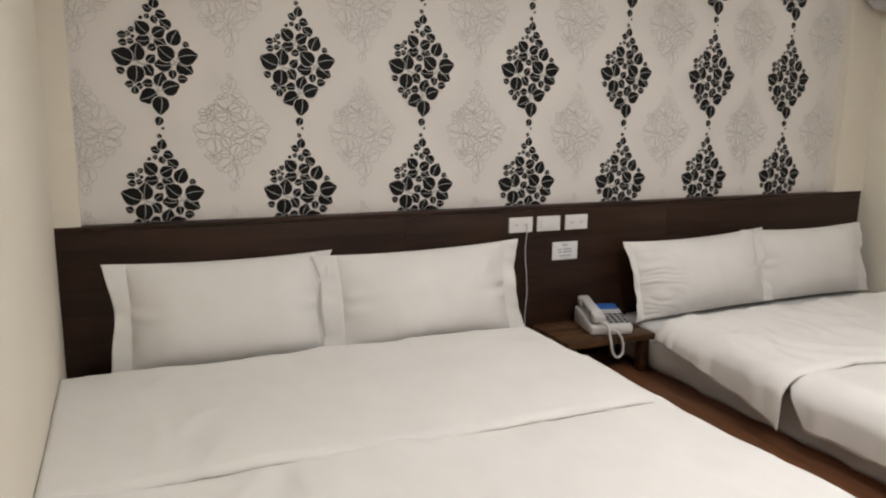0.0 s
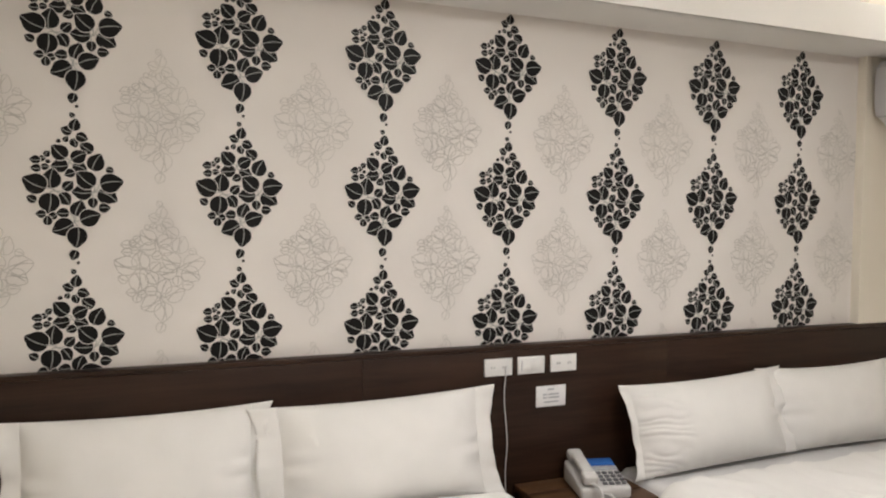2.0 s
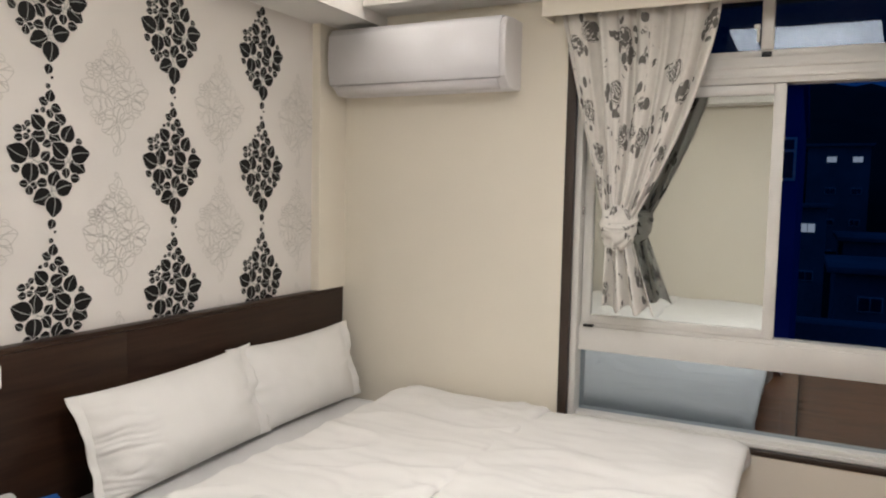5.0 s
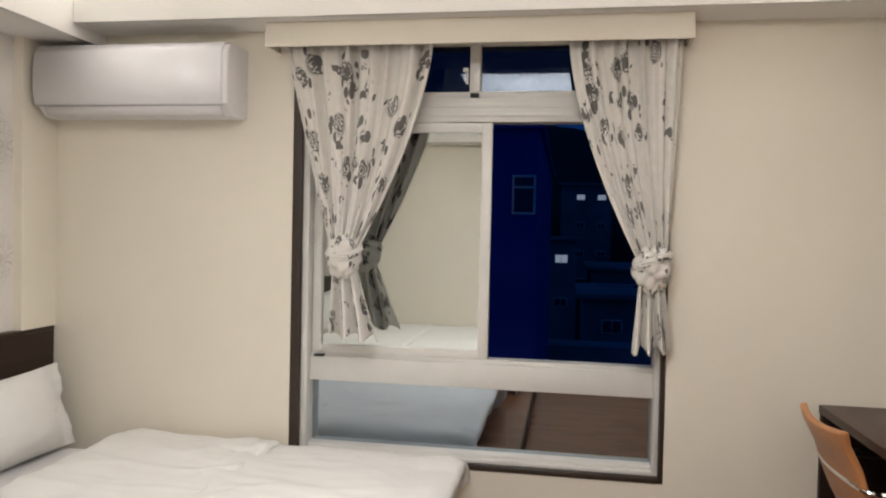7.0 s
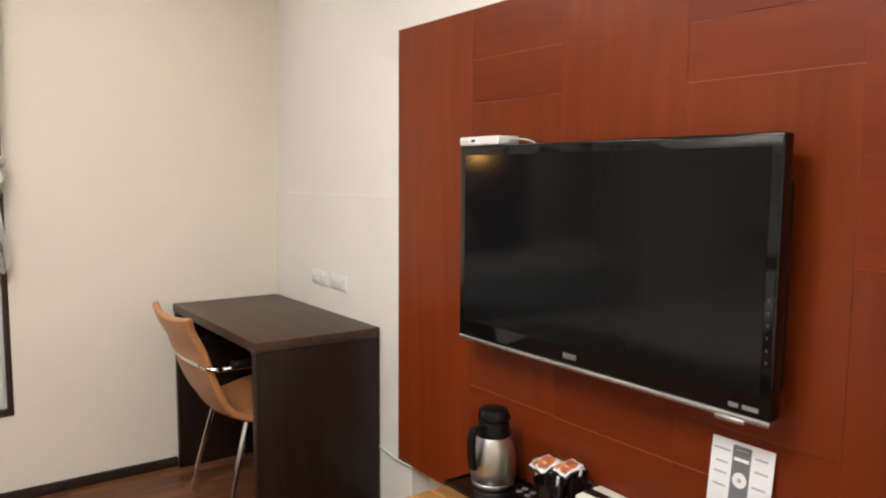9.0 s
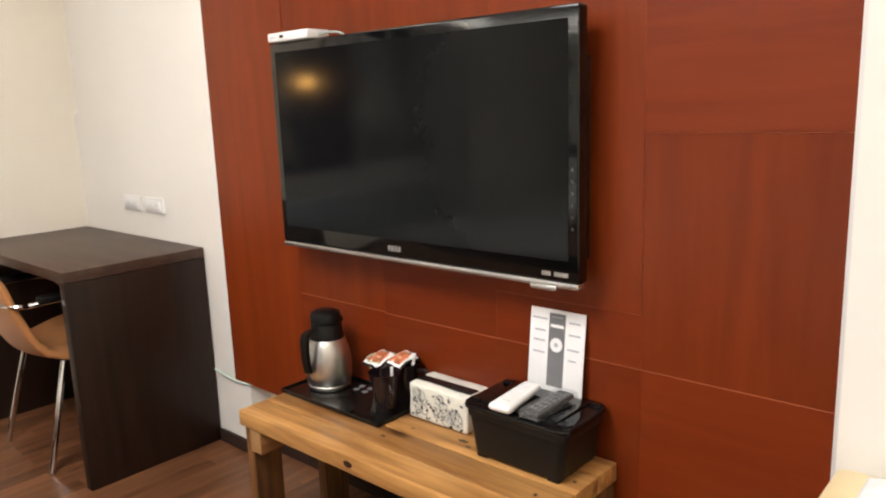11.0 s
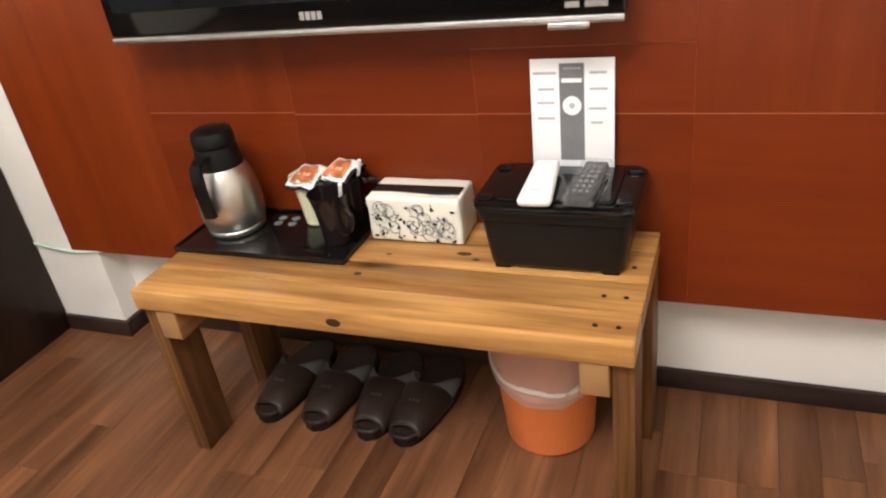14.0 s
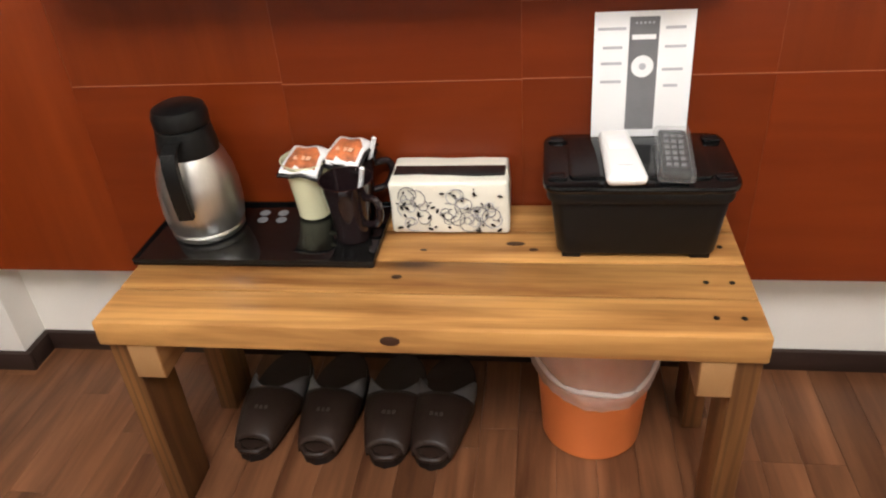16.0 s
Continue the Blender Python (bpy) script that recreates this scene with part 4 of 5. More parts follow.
for k in range(4):
    box("logo_bar", (1.846 + k * 0.0115, 1.855 + k * 0.0115, TY - 0.001, TY + 0.001, TZ0 + 0.027, TZ0 + 0.041), SILVER, tv, 0)
for k, (a, b) in enumerate(((1.368, 1.402), (1.41, 1.432))):
    box("logo_bar", (a, b, TY - 0.001, TY + 0.001, TZ0 + 0.024, TZ0 + 0.033), SILVER, tv, 0)
for k in range(6):
    box("button_mark", (1.356, 1.360, TY - 0.001, TY + 0.0008, 0.93 + k * 0.024, 0.936 + k * 0.024), KEYDARK, tv, 0)
rt = thing("set_top_box", (2.22, -0.83, TZ1), "small white network box on top of the television", "network box")
box("case", (2.135, 2.305, -0.865, -0.79, TZ1 + 0.0005, TZ1 + 0.024), PLASTIC, rt, 0.004)
box("port", (2.235, 2.25, -0.7905, -0.7885, TZ1 + 0.009, TZ1 + 0.016), BLACKPL, rt, 0)
for k in range(3):
    box("mark", (2.268 + k * 0.009, 2.273 + k * 0.009, -0.7905, -0.789, TZ1 + 0.011, TZ1 + 0.014), PALEINK, rt, 0)
vs, fs = tube([(2.136, -0.83, TZ1 + 0.012), (2.10, -0.835, TZ1 + 0.014), (2.06, -0.845, TZ1 + 0.006), (2.03, -0.86, TZ1 - 0.03), (2.02, -0.87, TZ1 - 0.12)], 0.003, 8)
raw("cable", vs, fs, mat("grey_green_cable", (0.35, 0.42, 0.38), 0.4), rt, "grey-green cable")

# ---- bench ----
BZ = 0.415
bench = thing("bench", (1.76, -0.71, 0), "rustic stained pine bench with square legs", "bench")
for a, b in ((-0.885, -0.803), (-0.801, -0.713), (-0.711, -0.629), (-0.627, -0.545)):
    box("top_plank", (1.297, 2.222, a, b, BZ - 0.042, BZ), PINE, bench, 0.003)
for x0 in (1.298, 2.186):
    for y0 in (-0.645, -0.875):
        box("leg", (x0, x0 + 0.035, y0, y0 + 0.085, 0, BZ - 0.043), PINE_Z_SHADE, bench, 0.003)
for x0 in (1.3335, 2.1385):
    blk = box("cross_rail", (x0, x0 + 0.047, -0.872, -0.5505, BZ - 0.108, BZ - 0.043), PINE_Y_SHADE, bench, 0.002)
    box("end_grain", (x0 + 0.002, x0 + 0.045, -0.552, -0.5495, BZ - 0.106, BZ - 0.045), ENDGRAIN, blk, 0.001, "sawn end grain")
for x in (1.325, 1.36):
    for y in (-0.585, -0.665, -0.757):
        vs, fs = lathe([(0.0, BZ + 0.0006), (0.0042, BZ + 0.0006), (0.0045, BZ - 0.001)], 10, (x, y, 0))
        raw("screw", vs, fs, BLACKPL, bench)
for x, y, a, b in ((1.80, -0.668, 0.008, 0.005), (1.628, -0.762, 0.015, 0.006), (1.60, -0.745, 0.007, 0.004), (1.77, -0.742, 0.006, 0.003)):
    vs, fs = lathe([(0.0, 0.0007), (0.6, 0.0007), (1.0, 0.0004), (1.05, -0.002)], 14)
    raw("knot", [Vector((x + v.x * a, y + v.y * b, BZ + v.z)) for v in vs], fs, mat("dark_knot", (0.045, 0.017, 0.006), 0.5, 0, 90, 0.4, 0.1), bench)
vs, fs = lathe([(0.0, 0.001), (1.0, 0.0005), (1.05, -0.002)], 14)
raw("knot", [Vector((1.79 + v.x * 0.014, -0.5445 + v.z, BZ - 0.02 + v.y * 0.008)) for v in vs], fs, mat("dark_knot_front", (0.04, 0.015, 0.006), 0.5), bench)

# tray, flask, mugs
tray = thing("tray", (2.03, -0.79, BZ), "glossy black tray lying on the bench", "tray")
bm = bmesh.new()
cube(bm, 1.838, 2.228, -0.874, -0.688, BZ + 0.0005, BZ + 0.010, 0.003)
part("base", bm, BLACKGLOSS, tray)
for d in ((1.838, 2.228, -0.692, -0.688), (1.838, 2.228, -0.874, -0.870), (1.838, 1.842, -0.870, -0.692), (2.224, 2.228, -0.870, -0.692)):
    box("rim", (*d, BZ + 0.009, BZ + 0.013), BLACKGLOSS, tray, 0.001)
TR = BZ + 0.0102
for k, (x, y) in enumerate(((2.055, -0.815), (2.022, -0.815), (2.058, -0.838), (2.026, -0.838))):
    vs, fs = lathe([(0.0, TR + 0.0006), (0.009, TR + 0.0006), (0.0095, TR - 0.0005)], 14, (x, y, 0))
    raw("dot", vs, fs, GREYINK, tray, "grey printed dot")

fl = thing("vacuum_flask", (2.145, -0.79, TR), "brushed steel vacuum flask with black lid and handle", "vacuum flask")
c = (2.138, -0.79, TR)
FS = Matrix.Scale(0.935, 3)
vs, fs = lathe([(0.0, 0.0), (0.058, 0.0), (0.063, 0.004), (0.064, 0.012), (0.062, 0.016), (0.066, 0.022), (0.0695, 0.05), (0.069, 0.085), (0.064, 0.118), (0.056, 0.142), (0.051, 0.152)], 48, c, FS)
raw("body", vs, fs, STEEL, fl)
vs, fs = lathe([(0.050, 0.150), (0.0505, 0.160), (0.047, 0.185), (0.045, 0.196), (0.042, 0.198)], 40, c, FS)
raw("collar", vs, fs, BLACKPL, fl)
vs, fs = lathe([(0.043, 0.198), (0.0455, 0.202), (0.046, 0.218), (0.042, 0.229), (0.030, 0.235), (0.0, 0.236)], 40, c, FS)
raw("lid", vs, fs, BLACKPL, fl)
hd = Vector((-0.12, 0.99, 0)).normalized()
base = Vector(c)


def on(r, z):
    return base + 0.935 * (hd * r + Vector((0, 0, z)))


sx = Vector((hd.y, -hd.x, 0))
ln = [(0.045, 0.188), (0.066, 0.190), (0.084, 0.184), (0.092, 0.165), (0.093, 0.13), (0.090, 0.095), (0.084, 0.066)]
vs, fs = [], []
for r, z in ln:
    for a, b in ((-1, -0.5), (1, -0.5), (1, 0.5), (-1, 0.5)):
        vs.append(on(r + b * 0.013, z) + sx * a * 0.011)
for i in range(len(ln) - 1):
    for k in range(4):
        fs.append((i * 4 + k, i * 4 + (k + 1) % 4, i * 4 + 4 + (k + 1) % 4, i * 4 + 4 + k))
fs += [(3, 2, 1, 0), tuple(len(ln) * 4 - 4 + k for k in range(4))]
ob = raw("handle", vs, fs, BLACKPL, fl, "black handle")
md = ob.modifiers.new("round", "BEVEL")
md.width, md.segments = 0.004, 3
box("spout", (-0.012, 0.012, -0.058, -0.035, 0.188, 0.205), BLACKPL, fl, 0.004, m=Matrix.Translation(c) @ Matrix.Scale(0.935, 4))


def mug(x, y, material, label, turn, h=0.105):
    th = thing("mug", (x, y, TR), label, "mug", "mugs on the tray")
    vs, fs = lathe([(0.0, 0.001), (0.025, 0.001), (0.027, 0.004), (0.029, 0.03), (0.034, 0.07), (0.041, h - 0.002), (0.0425, h), (0.0405, h), (0.033, 0.07), (0.026, 0.012), (0.0, 0.010)], 36, (x, y, TR))
    raw("cup", vs, fs, material, th)
    d = Vector((math.cos(radians(turn)), math.sin(radians(turn)), 0))
    p = Vector((x, y, TR))
    vs, fs = tube([p + d * 0.035 + Vector((0, 0, 0.082)), p + d * 0.058 + Vector((0, 0, 0.083)), p + d * 0.064 + Vector((0, 0, 0.062)), p + d * 0.052 + Vector((0, 0, 0.040)), p + d * 0.029 + Vector((0, 0, 0.034))], 0.006, 10)
    raw("handle", vs, fs, material, th)


mug(1.884, -0.762, MUGDARK, "dark brown glazed mug on the tray", 150)
mug(1.968, -0.836, MUGPALE, "pale yellow glazed mug holding a packet", 165)
mug(1.895, -0.848, MUGDARK, "dark brown glazed mug holding a packet", 200)


def packet(x, y, z, yaw):
    th = thing("drink_packet", (x, y, z), "orange drink packet with a white border, in mug", "packet", "packets in the mugs")
    m = Matrix.Translation((x, y, z)) @ Matrix.Rotation(radians(yaw), 4, "Z") @ Matrix.Rotation(radians(-16), 4, "X")

    def fn(s, lift, bend):
        def g(u, v):
            a, b = 2 * u - 1, 2 * v - 1
            return m @ Vector((a * s, b * s, lift + bend * (1 - a * a) - 0.006 * b * b + 0.002 * math.sin(5 * a + 3 * b)))
        return g
    for nm, s, lift, mt, lb in (("foil", 0.037, 0.0, FOIL, "black foil back"), ("border", 0.033, 0.005, PAPERWHITE, "white border"), ("label", 0.0265, 0.0075, PACKET, "orange printed label")):
        vs, fs = sheet(fn(s, lift, 0.004), 12, 12)
        thicken(raw(nm, vs, fs, mt, th, lb, smooth="all"), 0.003)
    for k in range(3):
        box("print_bar", (-0.016 + k * 0.011, -0.008 + k * 0.011, 0.002, 0.010, 0.0108, 0.0122), mat("pale_orange_print", (0.75, 0.45, 0.30), 0.5), th, 0, m=m)
    return th


packet(1.966, -0.826, TR + 0.104, -10)
packet(1.898, -0.840, TR + 0.112, -18)
st = thing("stir_stick", (1.866, -0.78, TR), "white paper sugar stick in the dark mug", "sugar stick", "sticks in the mugs")
vs, fs = tube([(1.880, -0.782, TR + 0.03), (1.866, -0.770, TR + 0.08), (1.856, -0.762, TR + 0.122)], 0.004, 8)
raw("stick", vs, fs, PAPERWHITE, st)
st = thing("stir_stick", (1.862, -0.85, TR), "white paper sugar stick behind the packet", "sugar stick", "sticks in the mugs")
vs, fs = tube([(1.88, -0.85, TR + 0.04), (1.866, -0.846, TR + 0.09), (1.852, -0.842, TR + 0.135)], 0.004, 8)
raw("stick", vs, fs, PAPERWHITE, st)

# tissue pack
tp = thing("tissue_pack", (1.735, -0.835, BZ), "ivory film tissue pack with black scroll print", "tissue pack")
bm = bmesh.new()
cube(bm, 1.640, 1.828, -0.884, -0.790, BZ + 0.0005, BZ + 0.092, 0.006, 3)
bmesh.ops.subdivide_edges(bm, edges=bm.edges, cuts=3, use_grid_fill=True)
for v in bm.verts:
    v.co += 0.004 * noise.noise_vector(v.co * 22)
    v.co.z = max(v.co.z, BZ + 0.0005)
part("wrap", bm, TISSUE, tp)
box("top_band", (1.645, 1.822, -0.845, -0.815, BZ + 0.089, BZ + 0.0955), FOIL, tp, 0.002, "black band round the opening")
rng = random.Random(4)
scroll = []
for k in range(26):
    cx, cz, r = rng.uniform(1.66, 1.81), BZ + rng.uniform(0.018, 0.074), rng.uniform(0.008, 0.022)
    a0 = rng.uniform(0, 6.28)
    vs, fs = tube([(cx + r * (1 - 0.09 * i) * math.cos(a0 + i * 0.8), -0.7865, cz + r * (1 - 0.09 * i) * math.sin(a0 + i * 0.8)) for i in range(9)], 0.0007, 5, steps=3)
    raw("scroll_print", vs, fs, GREYINK if k % 3 else PALEINK, tp)
for k in range(46):
    cx, cz, r = rng.uniform(1.650, 1.820), BZ + rng.uniform(0.008, 0.082), rng.uniform(0.002, 0.0052)
    vs, fs = lathe([(0, 0), (1, 0), (1.02, 0.2)], 8)
    t = rng.uniform(0, 3)
    raw("leaf_print", [Vector((cx + r * (v.x * math.cos(t) - 0.5 * v.y * math.sin(t)), -0.7868 + v.z * 0.002, cz + r * (v.x * math.sin(t) + 0.5 * v.y * math.cos(t)))) for v in vs], [f[::-1] for f in fs], BLACKPL, tp)

def tub_shape(x0, x1, y0, y1, z0, z1, r, edge, flare=0.0):
    """A box with round upright corners, softened rims and sides that lean out upwards."""
    bm = bmesh.new()
    cube(bm, x0, x1, y0, y1, z0, z1)
    up = [e for e in bm.edges if abs(e.verts[0].co.z - e.verts[1].co.z) > 0.5 * (z1 - z0)]
    bmesh.ops.bevel(bm, geom=up, offset=r, segments=5, profile=0.5, affect="EDGES")
    level = [e for e in bm.edges if abs(e.verts[0].co.z - e.verts[1].co.z) < 1e-5]
    bmesh.ops.bevel(bm, geom=level, offset=edge, segments=2, profile=0.5, affect="EDGES")
    for v in bm.verts:
        k = flare * (v.co.z - z0) / (z1 - z0)
        v.co.x += k * (1 if v.co.x > (x0 + x1) / 2 else -1)
        v.co.y += 0.6 * k * (1 if v.co.y > (y0 + y1) / 2 else -1)
    return bm


# storage box with card and remotes
sb = thing("storage_box", (1.45, -0.81, BZ), "black plastic storage box with a clip lid", "storage box")
part("tub", tub_shape(1.337, 1.565, -0.872, -0.722, BZ + 0.008, BZ + 0.117, 0.018, 0.004, 0.012), BLACKPL, sb)
part("rim", tub_shape(1.321, 1.581, -0.885, -0.711, BZ + 0.098, BZ + 0.1155, 0.024, 0.003), BLACKPL, sb)
for x in (1.345, 1.530):
    for y in (-0.864, -0.748):
        box("foot", (x, x + 0.028, y, y + 0.022, BZ, BZ + 0.012), BLACKPL, sb, 0.002)
lid = part("lid", tub_shape(1.315, 1.587, -0.888, -0.705, BZ + 0.116, BZ + 0.128, 0.028, 0.004), BLACKGLOSS, sb, "glossy black lid")
part("lid_panel", tub_shape(1.352, 1.550, -0.868, -0.728, BZ + 0.1265, BZ + 0.133, 0.012, 0.002), BLACKGLOSS, lid)
for x in (1.322, 1.552):
    for y in (-0.872, -0.748):
        part("lid_clip", tub_shape(x, x + 0.028, y, y + 0.022, BZ + 0.127, BZ + 0.132, 0.007, 0.0015), BLACKGLOSS, lid)
        box("clip_slot", (x + 0.005, x + 0.023, y + 0.008, y + 0.014, BZ + 0.1318, BZ + 0.1328), BLACKPL, lid, 0)
LZ = BZ + 0.133
card = thing("instruction_card", (1.443, -0.87, LZ), "white remote control instruction card leaning on boards", "card")
cm = Matrix.Translation((1.4435, -0.862, LZ + 0.0005)) @ Matrix.Rotation(radians(6.5), 4, "X")
box("sheet", (-0.071, 0.071, -0.0012, 0.0, 0, 0.186), PAPERWHITE, card, 0.0003, m=cm)


def mark(name, x0, x1, z0, z1, material, label="", lift=0.0004):
    return box(name, (x0, x1, -0.0005, lift, z0, z1), material, card, 0, label, m=cm)


# the card faces north, so that its left is towards positive x
mark("remote_picture", -0.021, 0.021, 0.012, 0.178, GREYINK, "printed picture of a remote control")
mark("picture_band", -0.017, 0.017, 0.146, 0.153, PAPERWHITE, lift=0.0008)
vs, fs = lathe([(0.0, 0.0009), (0.016, 0.0009), (0.0162, 0.0)], 24)
rm = cm @ Matrix.Translation((0, 0, 0.107)) @ Matrix.Rotation(radians(-90), 4, "X")
raw("picture_ring", [rm @ v for v in vs], fs, PAPERWHITE, card)
vs, fs = lathe([(0.0, 0.0013), (0.005, 0.0013), (0.0052, 0.0)], 16)
raw("picture_dot", [rm @ v for v in vs], fs, PALEINK, card)
for k, (x0, x1, z) in enumerate(((0.026, 0.066, 0.162), (0.030, 0.058, 0.135), (0.030, 0.060, 0.112), (0.030, 0.060, 0.085), (-0.058, -0.030, 0.162), (-0.060, -0.030, 0.135), (-0.058, -0.028, 0.102), (-0.052, -0.032, 0.078))):
    mark("print_line", x0, x1, z - 0.002, z + 0.002, PALEINK)
for k in range(5):
    mark("picture_key", -0.014 + 0.006 * k, -0.011 + 0.006 * k, 0.168, 0.171, PALEINK, lift=0.0008)
rc = thing("remote_control", (1.475, -0.78, LZ), "white air conditioner remote in a holder on box", "remote control")
rm = Matrix.Translation((1.478, -0.772, LZ)) @ Matrix.Rotation(radians(4), 4, "Z") @ Matrix.Rotation(radians(-2), 4, "X")
bm = bmesh.new()
cube(bm, -0.028, 0.028, -0.070, 0.076, 0.003, 0.021, 0.009, 4)
for v in bm.verts:
    if v.co.y < 0.03:
        v.co.x *= 0.80
bmesh.ops.transform(bm, matrix=rm, verts=bm.verts)
part("case", bm, PLASTIC, rc)
box("window", (-0.014, 0.014, -0.045, -0.005, 0.0205, 0.0218), PAPERWHITE, rc, 0.001, "pale display window", m=rm)
box("print_bar", (-0.010, 0.010, 0.044, 0.046, 0.0205, 0.0215), PALEINK, rc, 0, m=rm)
rc = thing("remote_control", (1.405, -0.79, LZ), "black television remote in a clear sleeve on box", "remote control")
rm = Matrix.Translation((1.402, -0.775, LZ)) @ Matrix.Rotation(radians(-4), 4, "Z") @ Matrix.Rotation(radians(-3), 4, "X")
box("case", (-0.020, 0.020, -0.070, 0.060, 0.003, 0.017), BLACKPL, rc, 0.005, m=rm)
for r in range(6):
    for q_ in range(3):
        box("key", (-0.013 + q_ * 0.010, -0.007 + q_ * 0.010, -0.050 + r * 0.017, -0.042 + r * 0.017, 0.0165, 0.0185), GREYINK, rc, 0.0006, m=rm)
bm = bmesh.new()
cube(bm, -0.026, 0.026, -0.077, 0.066, 0.001, 0.021, 0.006, 2)
bmesh.ops.transform(bm, matrix=rm, verts=bm.verts)
part("sleeve", bm, CLEARBAG, rc, "crinkled clear sleeve")


# ---- slippers and bin ----
def slipper(x, yaw, label):
    th = thing("slipper", (x, -0.805, 0), label, "slipper", "slippers under the bench")
    m = Matrix.Translation((x, -0.805, 0)) @ Matrix.Rotation(radians(yaw), 4, "Z") @ Matrix.Diagonal((1.02, 1.12, 1, 1))

    def half(t):
        return 0.047 * (1 - 0.16 * math.cos(2 * math.pi * t + 0.6)) * math.sqrt(max(0.0, 1 - abs(2 * t - 1) ** 5))
    n, ring = 40, []
    for k in range(n):
        t = k / (n - 1)
        ring.append((half(t), -0.130 + 0.26 * t))
    outline = [(w, y) for w, y in ring] + [(-w, y) for w, y in ring[::-1]]
    for nm, z0, z1, s, mt in (("sole", 0.001, 0.018, 1.0, SLIPSOLE), ("footbed", 0.0185, 0.026, 0.94, SLIPPER)):
        k = len(outline)
        vs = [m @ Vector((a * s, b * s, z)) for z in (z0, z1) for a, b in outline]
        fs = [tuple(range(k))[::-1], tuple(range(k, 2 * k))] + [(i, (i + 1) % k, k + (i + 1) % k, k + i) for i in range(k)]
        raw(nm, vs, fs, mt, th)

    def upper(u, v):
        y = 0.004 + 0.108 * v
        t = (y + 0.130) / 0.26
        w = half(t) + 0.003
        a = math.pi * u
        hgt = 0.047 - 0.010 * v - 0.016 * v ** 3
        return m @ Vector((w * math.cos(a), y + 0.016 * (v - 0.55) * (0.3 - math.sin(a)), 0.016 + hgt * math.sin(a) ** 0.75))
    vs, fs = sheet(upper, 24, 12)
    thicken(raw("strap", vs, fs, SLIPPER, th, "wide brown strap over the toes", smooth="all"), 0.006, 0)

    def lining(u, v):
        a = math.pi * u
        y = 0.012 - 0.055 * math.cos(a) ** 2 * (1 - v)
        w = half((y + 0.13) / 0.26) + 0.001
        return m @ Vector((w * math.cos(a), y, 0.018 + 0.043 * math.sin(a) ** 0.75 + 0.010 * math.cos(a) ** 2 * (1 - v)))
    vs, fs = sheet(lining, 24, 3)
    thicken(raw("lining", vs, fs, SLIPIN, th, "grey lining edge", smooth="all"), 0.003, 0)
    lip = [(half(t) * 0.93, -0.130 + 0.26 * t) for t in (0.88, 0.93, 0.965, 0.99)]
    rim = [m @ Vector((x_, y_ * 0.985, 0.024)) for x_, y_ in lip] + [m @ Vector((-x_, y_ * 0.985, 0.024)) for x_, y_ in lip[::-1]]
    vs, fs = tube(rim, 0.0055, 8)
    raw("toe_rim", vs, fs, SLIPPER, th, "raised rim round the open toe")
    for k in range(3):
        box("emblem", (-0.012 + k * 0.009, -0.006 + k * 0.009, 0.052, 0.060, 0.0655, 0.0672), EMBLEM, th, 0.0005, m=m @ Matrix.Translation((0, 0, -0.007)))
    return th


slipper(2.108, -2, "dark brown open-toed slipper under the bench")
slipper(1.988, -1, "dark brown open-toed slipper under the bench")
slipper(1.866, 1, "dark brown open-toed slipper beside its pair")
slipper(1.772, -4, "dark brown open-toed slipper beside the bin")

bn = thing("waste_bin", (1.495, -0.79, 0), "orange plastic waste bin lined with a clear bag", "waste bin")
c = (1.497, -0.788, 0)
vs, fs = lathe([(0.0, 0.002), (0.084, 0.002), (0.088, 0.006), (0.105, 0.258), (0.107, 0.261), (0.104, 0.261), (0.086, 0.010), (0.0, 0.008)], 48, c)
raw("tub", vs, fs, ORANGE, bn)


def film(u, v):
    a = 2 * math.pi * u
    z = 0.272 - 0.125 * v + 0.012 * math.sin(2 * a + 1) * v
    r = 0.0950 + 0.046 * (z - 0.11) + 0.007 + 0.005 * noise.noise(Vector((math.cos(a) * 7, math.sin(a) * 7, z * 26 + 3 * math.sin(a)))) + (0.004 if 0.75 < v < 0.9 else 0.0)
    return Vector((c[0] + r * math.cos(a), c[1] + r * math.sin(a), z))


vs, fs = sheet(film, 72, 18)
bag = raw("bag", vs, fs, BAG, bn, "clear bag folded over the rim", smooth="all")


def gather(u, v):
    a, b = 2 * math.pi * u, 2 * math.pi * v
    z = 0.183 + 0.012 * math.sin(2 * a + 1) + 0.005 * math.sin(5 * a)
    w = 0.006 + 0.003 * noise.noise(Vector((math.cos(a) * 5, math.sin(a) * 5, 2)))
    r = 0.102 + 0.05 * (z - 0.11) + 0.004 * math.cos(b)
    return Vector((c[0] + r * math.cos(a), c[1] + r * math.sin(a), z + w * math.sin(b)))


vs, fs = sheet(gather, 72, 8)
raw("bag_fold", vs, fs, BAGFOLD, bag, "gathered fold of the bag", smooth="all")

# ---- air purifier ----
pu = thing("air_purifier", (0.70, -0.75, 0), "ivory floor-standing air purifier by the wall", "air purifier")
part("lower_body", tub_shape(0.547, 0.860, -0.840, -0.692, 0.012, 0.243, 0.020, 0.004), PAPERWHITE, pu, "white lower panel")
part("body", tub_shape(0.545, 0.862, -0.842, -0.690, 0.246, 0.566, 0.022, 0.012), CREAMPL, pu, "cream yellow upper body")
box("grille_back", (0.572, 0.828, -0.6915, -0.6893, 0.262, 0.462), GRILLE, pu, 0.0008, "shaded grille recess")
for k in range(22):
    box("grille_slat", (0.575 + k * 0.0116, 0.5815 + k * 0.0116, -0.6905, -0.6845, 0.262, 0.462), CREAMPL, pu, 0.0012)
